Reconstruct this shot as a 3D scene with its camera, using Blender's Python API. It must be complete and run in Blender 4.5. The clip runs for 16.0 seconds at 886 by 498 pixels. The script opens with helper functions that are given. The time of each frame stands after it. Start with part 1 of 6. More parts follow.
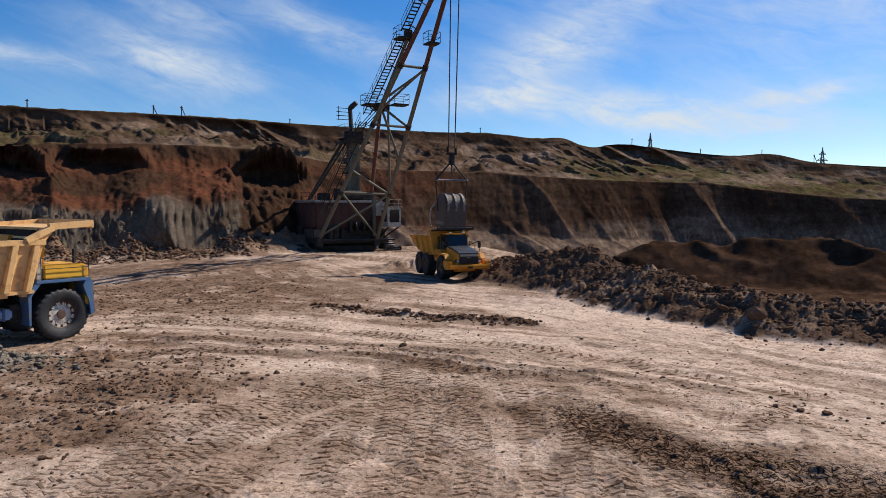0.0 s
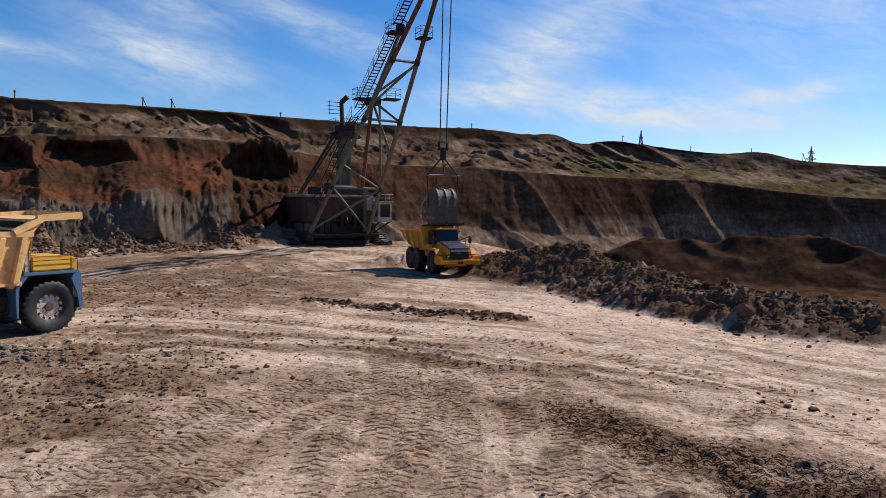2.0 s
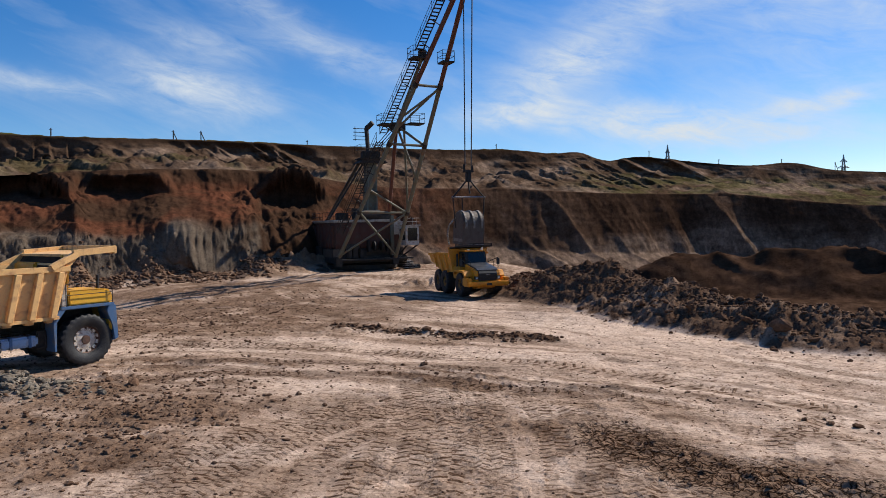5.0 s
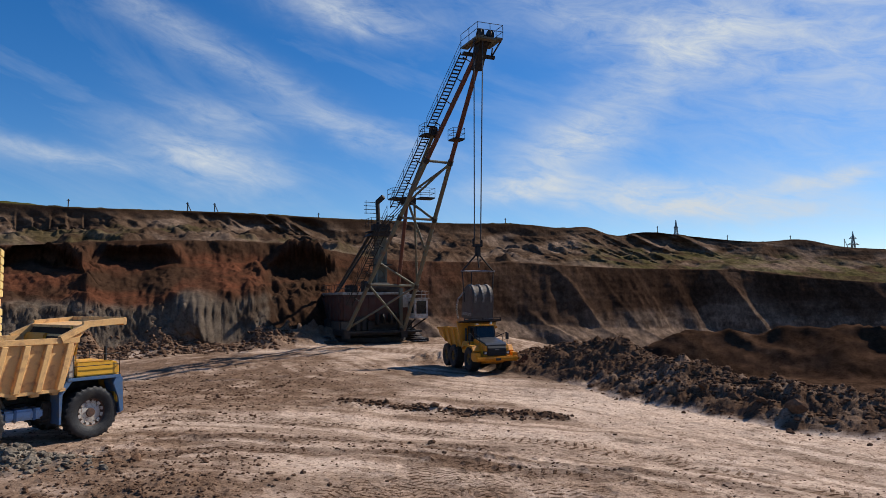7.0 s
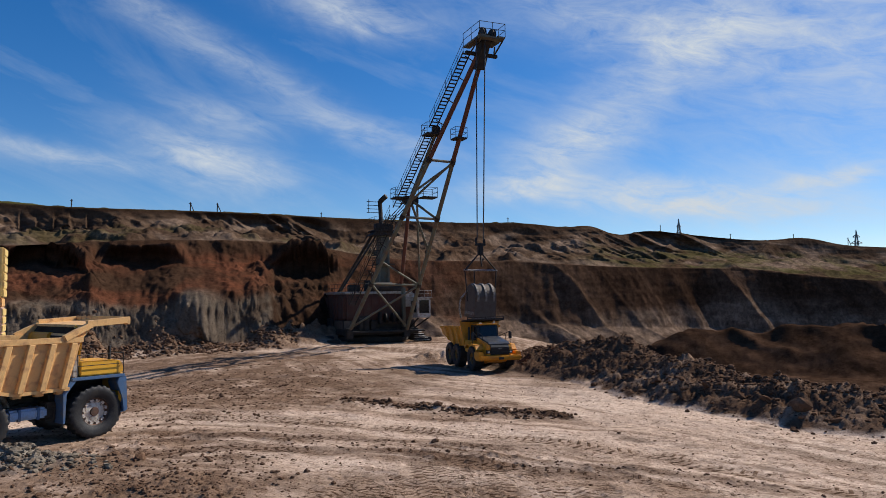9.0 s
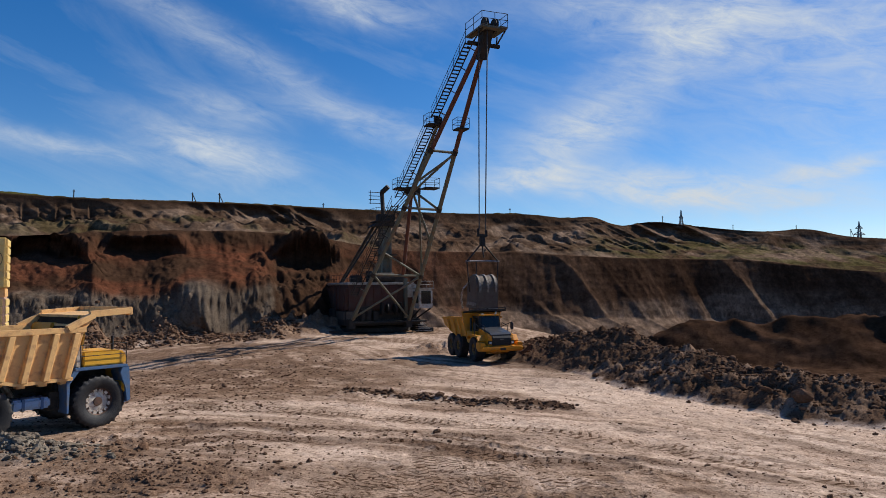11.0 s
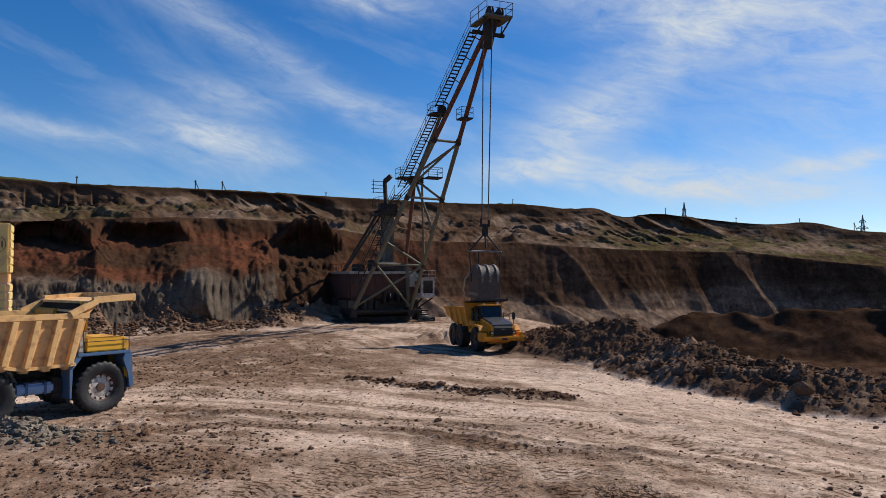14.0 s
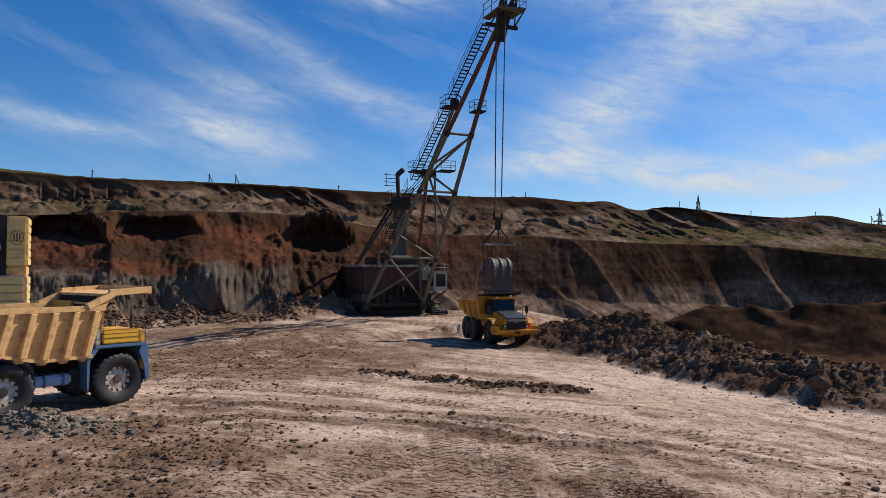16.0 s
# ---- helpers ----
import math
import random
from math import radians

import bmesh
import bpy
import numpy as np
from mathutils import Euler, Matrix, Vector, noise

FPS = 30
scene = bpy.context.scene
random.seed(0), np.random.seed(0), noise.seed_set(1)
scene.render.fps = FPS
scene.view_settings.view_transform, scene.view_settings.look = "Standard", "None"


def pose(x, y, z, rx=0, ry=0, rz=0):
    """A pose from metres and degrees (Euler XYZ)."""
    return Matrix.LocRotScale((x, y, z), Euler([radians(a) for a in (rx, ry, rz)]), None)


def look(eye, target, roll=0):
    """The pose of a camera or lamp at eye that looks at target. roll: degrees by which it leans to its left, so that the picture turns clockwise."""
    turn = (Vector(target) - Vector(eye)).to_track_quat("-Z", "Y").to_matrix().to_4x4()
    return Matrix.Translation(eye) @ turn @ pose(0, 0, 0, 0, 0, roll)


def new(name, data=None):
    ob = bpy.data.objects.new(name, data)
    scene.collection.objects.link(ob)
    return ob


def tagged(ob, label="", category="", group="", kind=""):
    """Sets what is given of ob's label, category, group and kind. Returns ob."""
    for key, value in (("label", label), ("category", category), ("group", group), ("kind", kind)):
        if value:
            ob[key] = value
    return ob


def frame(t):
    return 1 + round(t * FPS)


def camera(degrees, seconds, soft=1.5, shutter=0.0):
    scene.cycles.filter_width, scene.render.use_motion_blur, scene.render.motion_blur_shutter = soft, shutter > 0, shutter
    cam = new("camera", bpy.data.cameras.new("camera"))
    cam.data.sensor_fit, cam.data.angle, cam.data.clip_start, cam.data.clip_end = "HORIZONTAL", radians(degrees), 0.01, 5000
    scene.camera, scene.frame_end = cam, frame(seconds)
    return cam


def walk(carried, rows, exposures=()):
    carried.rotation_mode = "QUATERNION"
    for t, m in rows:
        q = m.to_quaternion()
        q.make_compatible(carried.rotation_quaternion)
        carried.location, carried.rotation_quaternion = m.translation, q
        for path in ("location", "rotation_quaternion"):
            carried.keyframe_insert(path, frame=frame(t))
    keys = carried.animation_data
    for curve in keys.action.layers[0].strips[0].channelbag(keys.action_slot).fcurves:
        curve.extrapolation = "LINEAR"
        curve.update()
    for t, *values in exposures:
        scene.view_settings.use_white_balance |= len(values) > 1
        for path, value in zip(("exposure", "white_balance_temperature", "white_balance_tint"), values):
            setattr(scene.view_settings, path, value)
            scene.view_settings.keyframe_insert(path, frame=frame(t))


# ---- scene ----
EYE = (0.0, 0.0, 5.3)
PATH = [    # seconds, yaw, pitch, roll, drift of the hand in x, y, z
    (0.0, -0.201, -3.331, -0.186, 0.084, 0.045, -0.109), (0.5, 0.010, -3.293, -0.259, 0.054, 0.046, -0.107), (1.0, -0.276, -3.393, -0.412, 0.077, 0.041, -0.124),
    (1.5, -0.616, -3.446, -0.604, 0.087, 0.029, -0.124), (2.0, -0.964, -3.703, -0.661, 0.062, 0.037, -0.127), (2.5, -0.785, -3.835, -0.537, 0.067, 0.044, -0.123),
    (3.0, -0.612, -3.949, -0.475, 0.087, 0.078, -0.135), (5.5, 1.463, -0.539, 1.322, 0.077, 0.037, -0.043), (6.0, 1.164, 1.147, 0.931, 0.047, 0.051, -0.008),
    (6.5, 1.793, 2.814, 0.639, 0.069, 0.008, 0.000), (7.0, 1.986, 4.061, 0.554, 0.064, -0.025, 0.026), (7.5, 1.977, 3.841, 0.547, 0.028, 0.008, 0.004),
    (8.0, 1.958, 3.989, 0.560, 0.023, 0.003, 0.012), (8.5, 1.913, 4.066, 0.580, 0.038, -0.031, 0.015), (9.0, 2.197, 4.017, 0.665, 0.039, -0.021, 0.003),
    (11.5, 2.437, 3.136, 0.503, 0.038, -0.014, 0.011), (12.0, 2.414, 3.043, 0.271, 0.026, 0.003, 0.005), (12.5, 2.289, 2.801, 0.200, 0.000, 0.000, 0.000),
    (13.0, 2.337, 2.666, 0.138, 0.014, -0.004, 0.009), (13.5, 2.603, 2.439, 0.082, 0.010, 0.012, 0.001), (14.0, 2.508, 2.424, 0.028, 0.014, -0.001, -0.004),
    (14.5, 2.637, 2.273, 0.082, 0.016, -0.013, 0.009), (15.0, 2.597, 2.160, 0.003, 0.006, 0.010, -0.010), (15.5, 3.005, 1.950, 0.024, 0.014, 0.009, -0.015),
    (16.0, 3.514, 1.883, -0.024, -0.042, 0.022, -0.015)]
cam = camera(65.0, 16.0, soft=0.7)
walk(cam, [(t, pose(EYE[0] + dx, EYE[1] + dy, EYE[2] + dz, 90 + pitch, roll, yaw)) for t, yaw, pitch, roll, dx, dy, dz in PATH], exposures=[(0.0, 0.40), (3.0, 0.42), (5.5, 0.36), (7.0, 0.24), (9.0, 0.22), (16.0, 0.26)])

# ---- world, sun ----
SUN_AZIMUTH, SUN_ELEVATION = 57.0, 41.0      # degrees clockwise from +y, degrees up
world = bpy.data.worlds.new("sky")
scene.world = world
world.use_nodes = True
wn, wl = world.node_tree.nodes, world.node_tree.links
wn.clear()
w_out = wn.new("ShaderNodeOutputWorld")
w_bg = wn.new("ShaderNodeBackground")
w_bg.inputs["Strength"].default_value = 0.072
w_sky = wn.new("ShaderNodeTexSky")
w_sky.sky_type = "NISHITA"
w_sky.sun_disc = False
w_sky.sun_elevation, w_sky.sun_rotation = radians(SUN_ELEVATION), radians(SUN_AZIMUTH)
w_sky.air_density, w_sky.dust_density, w_sky.ozone_density = 0.9, 0.2, 2.2


def w_math(op, a, b=None, clamp=False):
    n = wn.new("ShaderNodeMath")
    n.operation, n.use_clamp = op, clamp
    for k, v in enumerate((a, b)):
        if v is None:
            continue
        if isinstance(v, (int, float)):
            n.inputs[k].default_value = v
        else:
            wl.new(v, n.inputs[k])
    return n.outputs[0]


# thin fair-weather cirrus over the blue: bearing and height in degrees, warped into wisps
w_co = wn.new("ShaderNodeTexCoord")
w_sep = wn.new("ShaderNodeSeparateXYZ")
wl.new(w_co.outputs["Generated"], w_sep.inputs[0])
w_az = w_math("MULTIPLY", w_math("ARCTAN2", w_sep.outputs[0], w_sep.outputs[1]), 57.2958)
w_el = w_math("MULTIPLY", w_math("ARCSINE", w_sep.outputs[2]), 57.2958)


def w_noise(sx, sy, detail, rough, turn=0.0, lift=0.0):
    c = wn.new("ShaderNodeCombineXYZ")
    ca, sa = math.cos(radians(turn)), math.sin(radians(turn))
    u = w_math("ADD", w_math("MULTIPLY", w_az, ca), w_math("MULTIPLY", w_el, sa))
    v = w_math("SUBTRACT", w_math("MULTIPLY", w_el, ca), w_math("MULTIPLY", w_az, sa))
    wl.new(w_math("MULTIPLY", u, sx), c.inputs[0])
    wl.new(w_math("MULTIPLY", v, sy), c.inputs[1])
    c.inputs[2].default_value = lift
    n = wn.new("ShaderNodeTexNoise")
    n.inputs["Scale"].default_value, n.inputs["Detail"].default_value, n.inputs["Roughness"].default_value = 1.0, detail, rough
    n.inputs["Distortion"].default_value = 0.6
    wl.new(c.outputs[0], n.inputs["Vector"])
    return n.outputs["Fac"]


w_warp = w_math("MULTIPLY", w_math("SUBTRACT", w_noise(0.16, 0.3, 4, 0.55, 0, 3.1), 0.5), 2.4)
w_warp2 = w_math("MULTIPLY", w_math("SUBTRACT", w_noise(0.3, 0.5, 5, 0.6, 0, 7.7), 0.5), 2.6)
CLOUDS = [  # bearing, height, half length, half depth, tilt, strength
    (-20.3, 10.8, 5.5, 1.9, -14, 0.95), (-31.5, 10.6, 6.5, 0.7, -6, 0.65), (-20.0, 14.2, 4.0, 0.9, -12, 0.5), (8.8, 12.2, 5.0, 1.9, 14, 0.85),
    (4.5, 9.0, 4.5, 1.0, 4, 0.9), (14.0, 8.2, 7.5, 1.1, -3, 0.75), (20.0, 6.6, 9.0, 1.1, -4, 1.0), (27.5, 8.2, 4.0, 0.7, 6, 0.7),
    (-9.5, 22.5, 6.0, 1.4, -10, 0.8), (-19.0, 18.5, 14.0, 1.3, -24, 0.45), (-9.0, 13.5, 9.0, 1.0, -12, 0.4), (17.0, 18.0, 9.0, 2.5, 25, 0.6), (31.0, 17.5, 12.0, 8.0, 30, 0.55), (14.0, 21.0, 12.0, 2.5, -12, 0.6)]
w_sum = None
for c_az, c_el, c_a, c_b, c_t, c_k in CLOUDS:
    ca, sa = math.cos(radians(c_t)), math.sin(radians(c_t))
    dx, dy = w_math("ADD", w_math("SUBTRACT", w_az, c_az), w_warp), w_math("ADD", w_math("SUBTRACT", w_el, c_el), w_math("MULTIPLY", w_warp2, 0.5))
    u = w_math("DIVIDE", w_math("ADD", w_math("MULTIPLY", dx, ca), w_math("MULTIPLY", dy, sa)), c_a)
    v = w_math("DIVIDE", w_math("SUBTRACT", w_math("MULTIPLY", dy, ca), w_math("MULTIPLY", dx, sa)), c_b)
    g = w_math("MULTIPLY", w_math("EXPONENT", w_math("MULTIPLY", w_math("ADD", w_math("MULTIPLY", u, u), w_math("MULTIPLY", v, v)), -1.0)), c_k)
    w_sum = g if w_sum is None else w_math("ADD", w_sum, g)
w_veil = w_math("MULTIPLY", w_math("SUBTRACT", w_noise(0.07, 0.24, 7, 0.6, -20, 1.3), 0.48, True), 0.8)
w_wisp = w_math("ADD", w_math("MULTIPLY", w_noise(0.22, 0.7, 8, 0.66, -12, 5.0), 2.6), -0.5)
w_mask = w_math("MULTIPLY", w_math("ADD", w_math("MULTIPLY", w_sum, w_wisp), w_veil), 0.85, True)

w_hsv = wn.new("ShaderNodeHueSaturation")
w_hsv.inputs["Saturation"].default_value, w_hsv.inputs["Value"].default_value = 1.4, 1.2
wl.new(w_sky.outputs[0], w_hsv.inputs["Color"])
w_mix = wn.new("ShaderNodeMixRGB")
w_mix.inputs[2].default_value = (7.2, 7.9, 8.6, 1)
wl.new(w_mask, w_mix.inputs[0])
w_tint = wn.new("ShaderNodeMixRGB")
w_tint.blend_type = "MULTIPLY"
w_tint.inputs[0].default_value, w_tint.inputs[2].default_value = 1.0, (0.90, 0.96, 1.12, 1)
wl.new(w_hsv.outputs[0], w_tint.inputs[1])
wl.new(w_tint.outputs[0], w_mix.inputs[1])
wl.new(w_mix.outputs[0], w_bg.inputs["Color"])
wl.new(w_bg.outputs[0], w_out.inputs["Surface"])

sun_data = bpy.data.lights.new("sun", "SUN")
sun_data.energy, sun_data.angle, sun_data.color = 5.0, radians(0.5), (1.0, 0.93, 0.83)
sun = new("sun", sun_data)
_a, _e = radians(SUN_AZIMUTH), radians(SUN_ELEVATION)
SUN_WAY = Vector((math.sin(_a) * math.cos(_e), math.cos(_a) * math.cos(_e), math.sin(_e)))
sun.matrix_world = look(SUN_WAY * 200, (0, 0, 0))

# ---- materials ----
def material(name, color, rough=0.6, metal=0.0, spots=None, spot_amount=0.5, scale=3.0, bump=0.15, fine=40.0, attr=None):
    """A painted, rusty or earthy surface: base colour, stains of a second colour at two scales and fine relief."""
    m = bpy.data.materials.new(name)
    m.use_nodes = True
    n, l = m.node_tree.nodes, m.node_tree.links
    b = n["Principled BSDF"]
    b.inputs["Roughness"].default_value, b.inputs["Metallic"].default_value = rough, metal
    b.inputs["Specular IOR Level"].default_value = 0.0 if rough >= 0.9 else 0.4
    co = n.new("ShaderNodeNewGeometry")
    big, small = n.new("ShaderNodeTexNoise"), n.new("ShaderNodeTexNoise")
    for node, s, d in ((big, scale, 5), (small, fine, 6)):
        node.inputs["Scale"].default_value, node.inputs["Detail"].default_value = s, d
        l.new(co.outputs["Position"], node.inputs["Vector"])
    base = None
    if attr:
        a = n.new("ShaderNodeAttribute")
        a.attribute_name = attr
        base = a.outputs["Color"]
    mix = n.new("ShaderNodeMixRGB")
    mix.inputs[1].default_value = (*color, 1)
    if base:
        l.new(base, mix.inputs[1])
    mix.inputs[2].default_value = (*(spots or [v * 0.6 for v in color]), 1)
    ramp = n.new("ShaderNodeValToRGB")
    ramp.color_ramp.elements[0].position = 0.62 - 0.35 * spot_amount
    ramp.color_ramp.elements[1].position = 0.78 - 0.2 * spot_amount
    l.new(big.outputs["Fac"], ramp.inputs[0])
    l.new(ramp.outputs[0], mix.inputs[0])
    mul = n.new("ShaderNodeMixRGB")
    mul.blend_type = "OVERLAY"
    mul.inputs[0].default_value = 0.45
    l.new(mix.outputs[0], mul.inputs[1])
    l.new(small.outputs["Fac"], mul.inputs[2])
    l.new(mul.outputs[0], b.inputs["Base Color"])
    if bump:
        bp = n.new("ShaderNodeBump")
        bp.inputs["Strength"].default_value, bp.inputs["Distance"].default_value = bump, 0.05
        l.new(small.outputs["Fac"], bp.inputs["Height"])
        l.new(bp.outputs[0], b.inputs["Normal"])
    return m


def soil_material():
    m = bpy.data.materials.new("soil")
    m.use_nodes = True
    n, l = m.node_tree.nodes, m.node_tree.links
    b = n["Principled BSDF"]
    b.inputs["Roughness"].default_value = 0.95
    b.inputs["Specular IOR Level"].default_value = 0.0
    co, at = n.new("ShaderNodeNewGeometry"), n.new("ShaderNodeAttribute")
    at.attribute_name = "soil"
    val = at.outputs["Color"]
    grain = n.new("ShaderNodeAttribute")
    grain.attribute_name = "grain"

    def by_grain(k, socket):
        """Full on the trodden floor, faint on the smooth slopes of the face."""
        mm = n.new("ShaderNodeMath")
        mm.operation = "MULTIPLY"
        mm.inputs[1].default_value = k
        l.new(grain.outputs["Fac"], mm.inputs[0])
        l.new(mm.outputs[0], socket)

    for s, d, amount in ((0.35, 6, 0.35), (2.2, 6, 0.5), (12.0, 6, 0.75)):
        t = n.new("ShaderNodeTexNoise")
        t.inputs["Scale"].default_value, t.inputs["Detail"].default_value, t.inputs["Roughness"].default_value = s, d, 0.62
        l.new(co.outputs["Position"], t.inputs["Vector"])
        mx = n.new("ShaderNodeMixRGB")
        mx.blend_type = "OVERLAY"
        mx.inputs[0].default_value = amount
        if s > 1:
            by_grain(amount, mx.inputs[0])
        l.new(val, mx.inputs[1])
        l.new(t.outputs["Fac"], mx.inputs[2])
        val = mx.outputs[0]
    speck = n.new("ShaderNodeTexNoise")
    speck.inputs["Scale"].default_value, speck.inputs["Detail"].default_value, speck.inputs["Roughness"].default_value = 3.4, 7, 0.72
    speck.inputs["Distortion"].default_value = 0.8
    l.new(co.outputs["Position"], speck.inputs["Vector"])
    sr = n.new("ShaderNodeValToRGB")
    sr.color_ramp.elements[0].position, sr.color_ramp.elements[1].position = 0.54, 0.60
    sr.color_ramp.elements[0].color, sr.color_ramp.elements[1].color = (1, 1, 1, 1), (0.42, 0.36, 0.33, 1)
    l.new(speck.outputs["Fac"], sr.inputs[0])
    dark = n.new("ShaderNodeMixRGB")
    dark.blend_type = "MULTIPLY"
    by_grain(0.7, dark.inputs[0])
    l.new(val, dark.inputs[1])
    l.new(sr.outputs[0], dark.inputs[2])
    val = dark.outputs[0]
    # thin cracks between pressed plates of clay, in patches
    mp = n.new("ShaderNodeMapping")
    mp.inputs["Scale"].default_value = (4.2, 7.5, 4.2)
    wob = n.new("ShaderNodeTexNoise")
    wob.inputs["Scale"].default_value, wob.inputs["Detail"].default_value = 3.0, 4
    l.new(co.outputs["Position"], wob.inputs["Vector"])
    add = n.new("ShaderNodeVectorMath")
    add.operation = "MULTIPLY_ADD"
    add.inputs[1].default_value = (0.5, 0.5, 0.5)
    l.new(wob.outputs["Color"], add.inputs[0])
    l.new(co.outputs["Position"], add.inputs[2])
    l.new(add.outputs[0], mp.inputs["Vector"])
    vor = n.new("ShaderNodeTexVoronoi")
    vor.feature = "DISTANCE_TO_EDGE"
    vor.inputs["Scale"].default_value = 1.0
    l.new(mp.outputs[0], vor.inputs["Vector"])
    cr = n.new("ShaderNodeValToRGB")
    cr.color_ramp.elements[0].position, cr.color_ramp.elements[1].position = 0.0, 0.11
    cr.color_ramp.elements[0].color = (0.28, 0.23, 0.2, 1)
    l.new(vor.outputs["Distance"], cr.inputs[0])
    patch = n.new("ShaderNodeTexNoise")
    patch.inputs["Scale"].default_value, patch.inputs["Detail"].default_value = 0.55, 4
    l.new(co.outputs["Position"], patch.inputs["Vector"])
    pr = n.new("ShaderNodeValToRGB")
    pr.color_ramp.elements[0].position, pr.color_ramp.elements[1].position = 0.5, 0.68
    pr.color_ramp.elements[1].color = (0.55, 0.55, 0.55, 1)
    l.new(patch.outputs["Fac"], pr.inputs[0])
    plates = n.new("ShaderNodeAttribute")
    plates.attribute_name = "plates"
    crack_on = n.new("ShaderNodeMath")
    crack_on.operation = "MAXIMUM"
    l.new(pr.outputs[0], crack_on.inputs[0])
    l.new(plates.outputs["Fac"], crack_on.inputs[1])
    ck = n.new("ShaderNodeMixRGB")
    ck.blend_type = "MULTIPLY"
    l.new(crack_on.outputs[0], ck.inputs[0])
    l.new(val, ck.inputs[1])
    l.new(cr.outputs[0], ck.inputs[2])
    val = ck.outputs[0]

    def calc(op, p, q=0.0, third=None):
        mm = n.new("ShaderNodeMath")
        mm.operation = op
        for k, v in enumerate((p, q, third)):
            if isinstance(v, (int, float)):
                mm.inputs[k].default_value = v
            elif v is not None:
                l.new(v, mm.inputs[k])
        return mm.outputs[0]

    def grains(scale, detail, rough, stretch=(1, 1, 1)):
        mpp, t = n.new("ShaderNodeMapping"), n.new("ShaderNodeTexNoise")
        mpp.inputs["Scale"].default_value = stretch
        t.inputs["Scale"].default_value, t.inputs["Detail"].default_value, t.inputs["Roughness"].default_value = scale, detail, rough
        l.new(co.outputs["Position"], mpp.inputs["Vector"])
        l.new(mpp.outputs[0], t.inputs["Vector"])
        return t.outputs["Fac"]

    def darken(val, mask, tint):
        mx = n.new("ShaderNodeMixRGB")
        mx.blend_type = "MULTIPLY"
        l.new(mask, mx.inputs[0])
        l.new(val, mx.inputs[1])
        mx.inputs[2].default_value = (*tint, 1)
        return mx.outputs[0]

    # lug prints: two staggered rows of slanted bars in every track
    tr, sp = n.new("ShaderNodeAttribute"), n.new("ShaderNodeSeparateXYZ")
    tr.attribute_name = "tread"
    l.new(tr.outputs["Vector"], sp.inputs[0])
    wobble = grains(1.6, 2, 0.5)
    row = calc("MULTIPLY", calc("GREATER_THAN", sp.outputs[1], 0.0), 0.5)
    phase = calc("ADD", calc("ADD", sp.outputs[0], row), calc("ADD", calc("MULTIPLY", calc("ABSOLUTE", sp.outputs[1]), 0.45), calc("MULTIPLY", wobble, 0.5)))
    saw = calc("ABSOLUTE", calc("SUBTRACT", calc("FRACT", phase), 0.5))
    bar = n.new("ShaderNodeMapRange")
    bar.inputs["From Min"].default_value, bar.inputs["From Max"].default_value = 0.17, 0.12
    l.new(saw, bar.inputs["Value"])
    lasted = n.new("ShaderNodeMapRange")
    lasted.inputs["From Min"].default_value, lasted.inputs["From Max"].default_value = 0.38, 0.50
    l.new(grains(1.7, 5, 0.65), lasted.inputs["Value"])
    lug = calc("MULTIPLY", calc("MULTIPLY", bar.outputs[0], sp.outputs[2]), lasted.outputs[0])
    # recesses of the prints are darkened in the colour, besides the bump
    val = darken(val, calc("MULTIPLY", lug, 0.9), (0.30, 0.24, 0.2))
    # crumbs pressed into the floor, as crisp dark flecks
    fleck = n.new("ShaderNodeMapRange")
    fleck.inputs["From Min"].default_value, fleck.inputs["From Max"].default_value = 0.60, 0.64
    l.new(grains(6.5, 3, 0.6), fleck.inputs["Value"])
    val = darken(val, calc("MULTIPLY", calc("MULTIPLY", fleck.outputs[0], grain.outputs["Fac"]), 0.9), (0.34, 0.27, 0.23))
    # bedding and rain runnels of the face
    slope = calc("SUBTRACT", 1.0, grain.outputs["Fac"])
    for tex, k in ((grains(1.0, 5, 0.6, (0.12, 0.12, 0.9)), 0.35), (grains(1.0, 4, 0.6, (0.7, 0.7, 0.3)), 0.45), (grains(1.4, 6, 0.7), 0.6)):
        mx = n.new("ShaderNodeMixRGB")
        mx.blend_type = "OVERLAY"
        l.new(calc("MULTIPLY", slope, k), mx.inputs[0])
        l.new(val, mx.inputs[1])
        ramp = n.new("ShaderNodeMapRange")
        ramp.inputs["From Min"].default_value, ramp.inputs["From Max"].default_value = 0.32, 0.68
        l.new(tex, ramp.inputs["Value"])
        l.new(ramp.outputs[0], mx.inputs[2])
        val = mx.outputs[0]
    l.new(val, b.inputs["Base Color"])
    bp = n.new("ShaderNodeBump")
    bp.inputs["Strength"].default_value, bp.inputs["Distance"].default_value = 0.6, 0.06
    t2 = n.new("ShaderNodeTexNoise")
    t2.inputs["Scale"].default_value, t2.inputs["Detail"].default_value, t2.inputs["Roughness"].default_value = 5.0, 8, 0.7
    l.new(co.outputs["Position"], t2.inputs["Vector"])
    l.new(t2.outputs["Fac"], bp.inputs["Height"])
    big = n.new("ShaderNodeTexNoise")
    big.inputs["Scale"].default_value, big.inputs["Detail"].default_value, big.inputs["Roughness"].default_value = 0.9, 6, 0.65
    l.new(co.outputs["Position"], big.inputs["Vector"])
    bb = n.new("ShaderNodeBump")
    bb.inputs["Distance"].default_value = 0.35
    by_grain(0.4, bb.inputs["Strength"])
    l.new(big.outputs["Fac"], bb.inputs["Height"])
    l.new(bb.outputs[0], bp.inputs["Normal"])
    grit = n.new("ShaderNodeTexNoise")
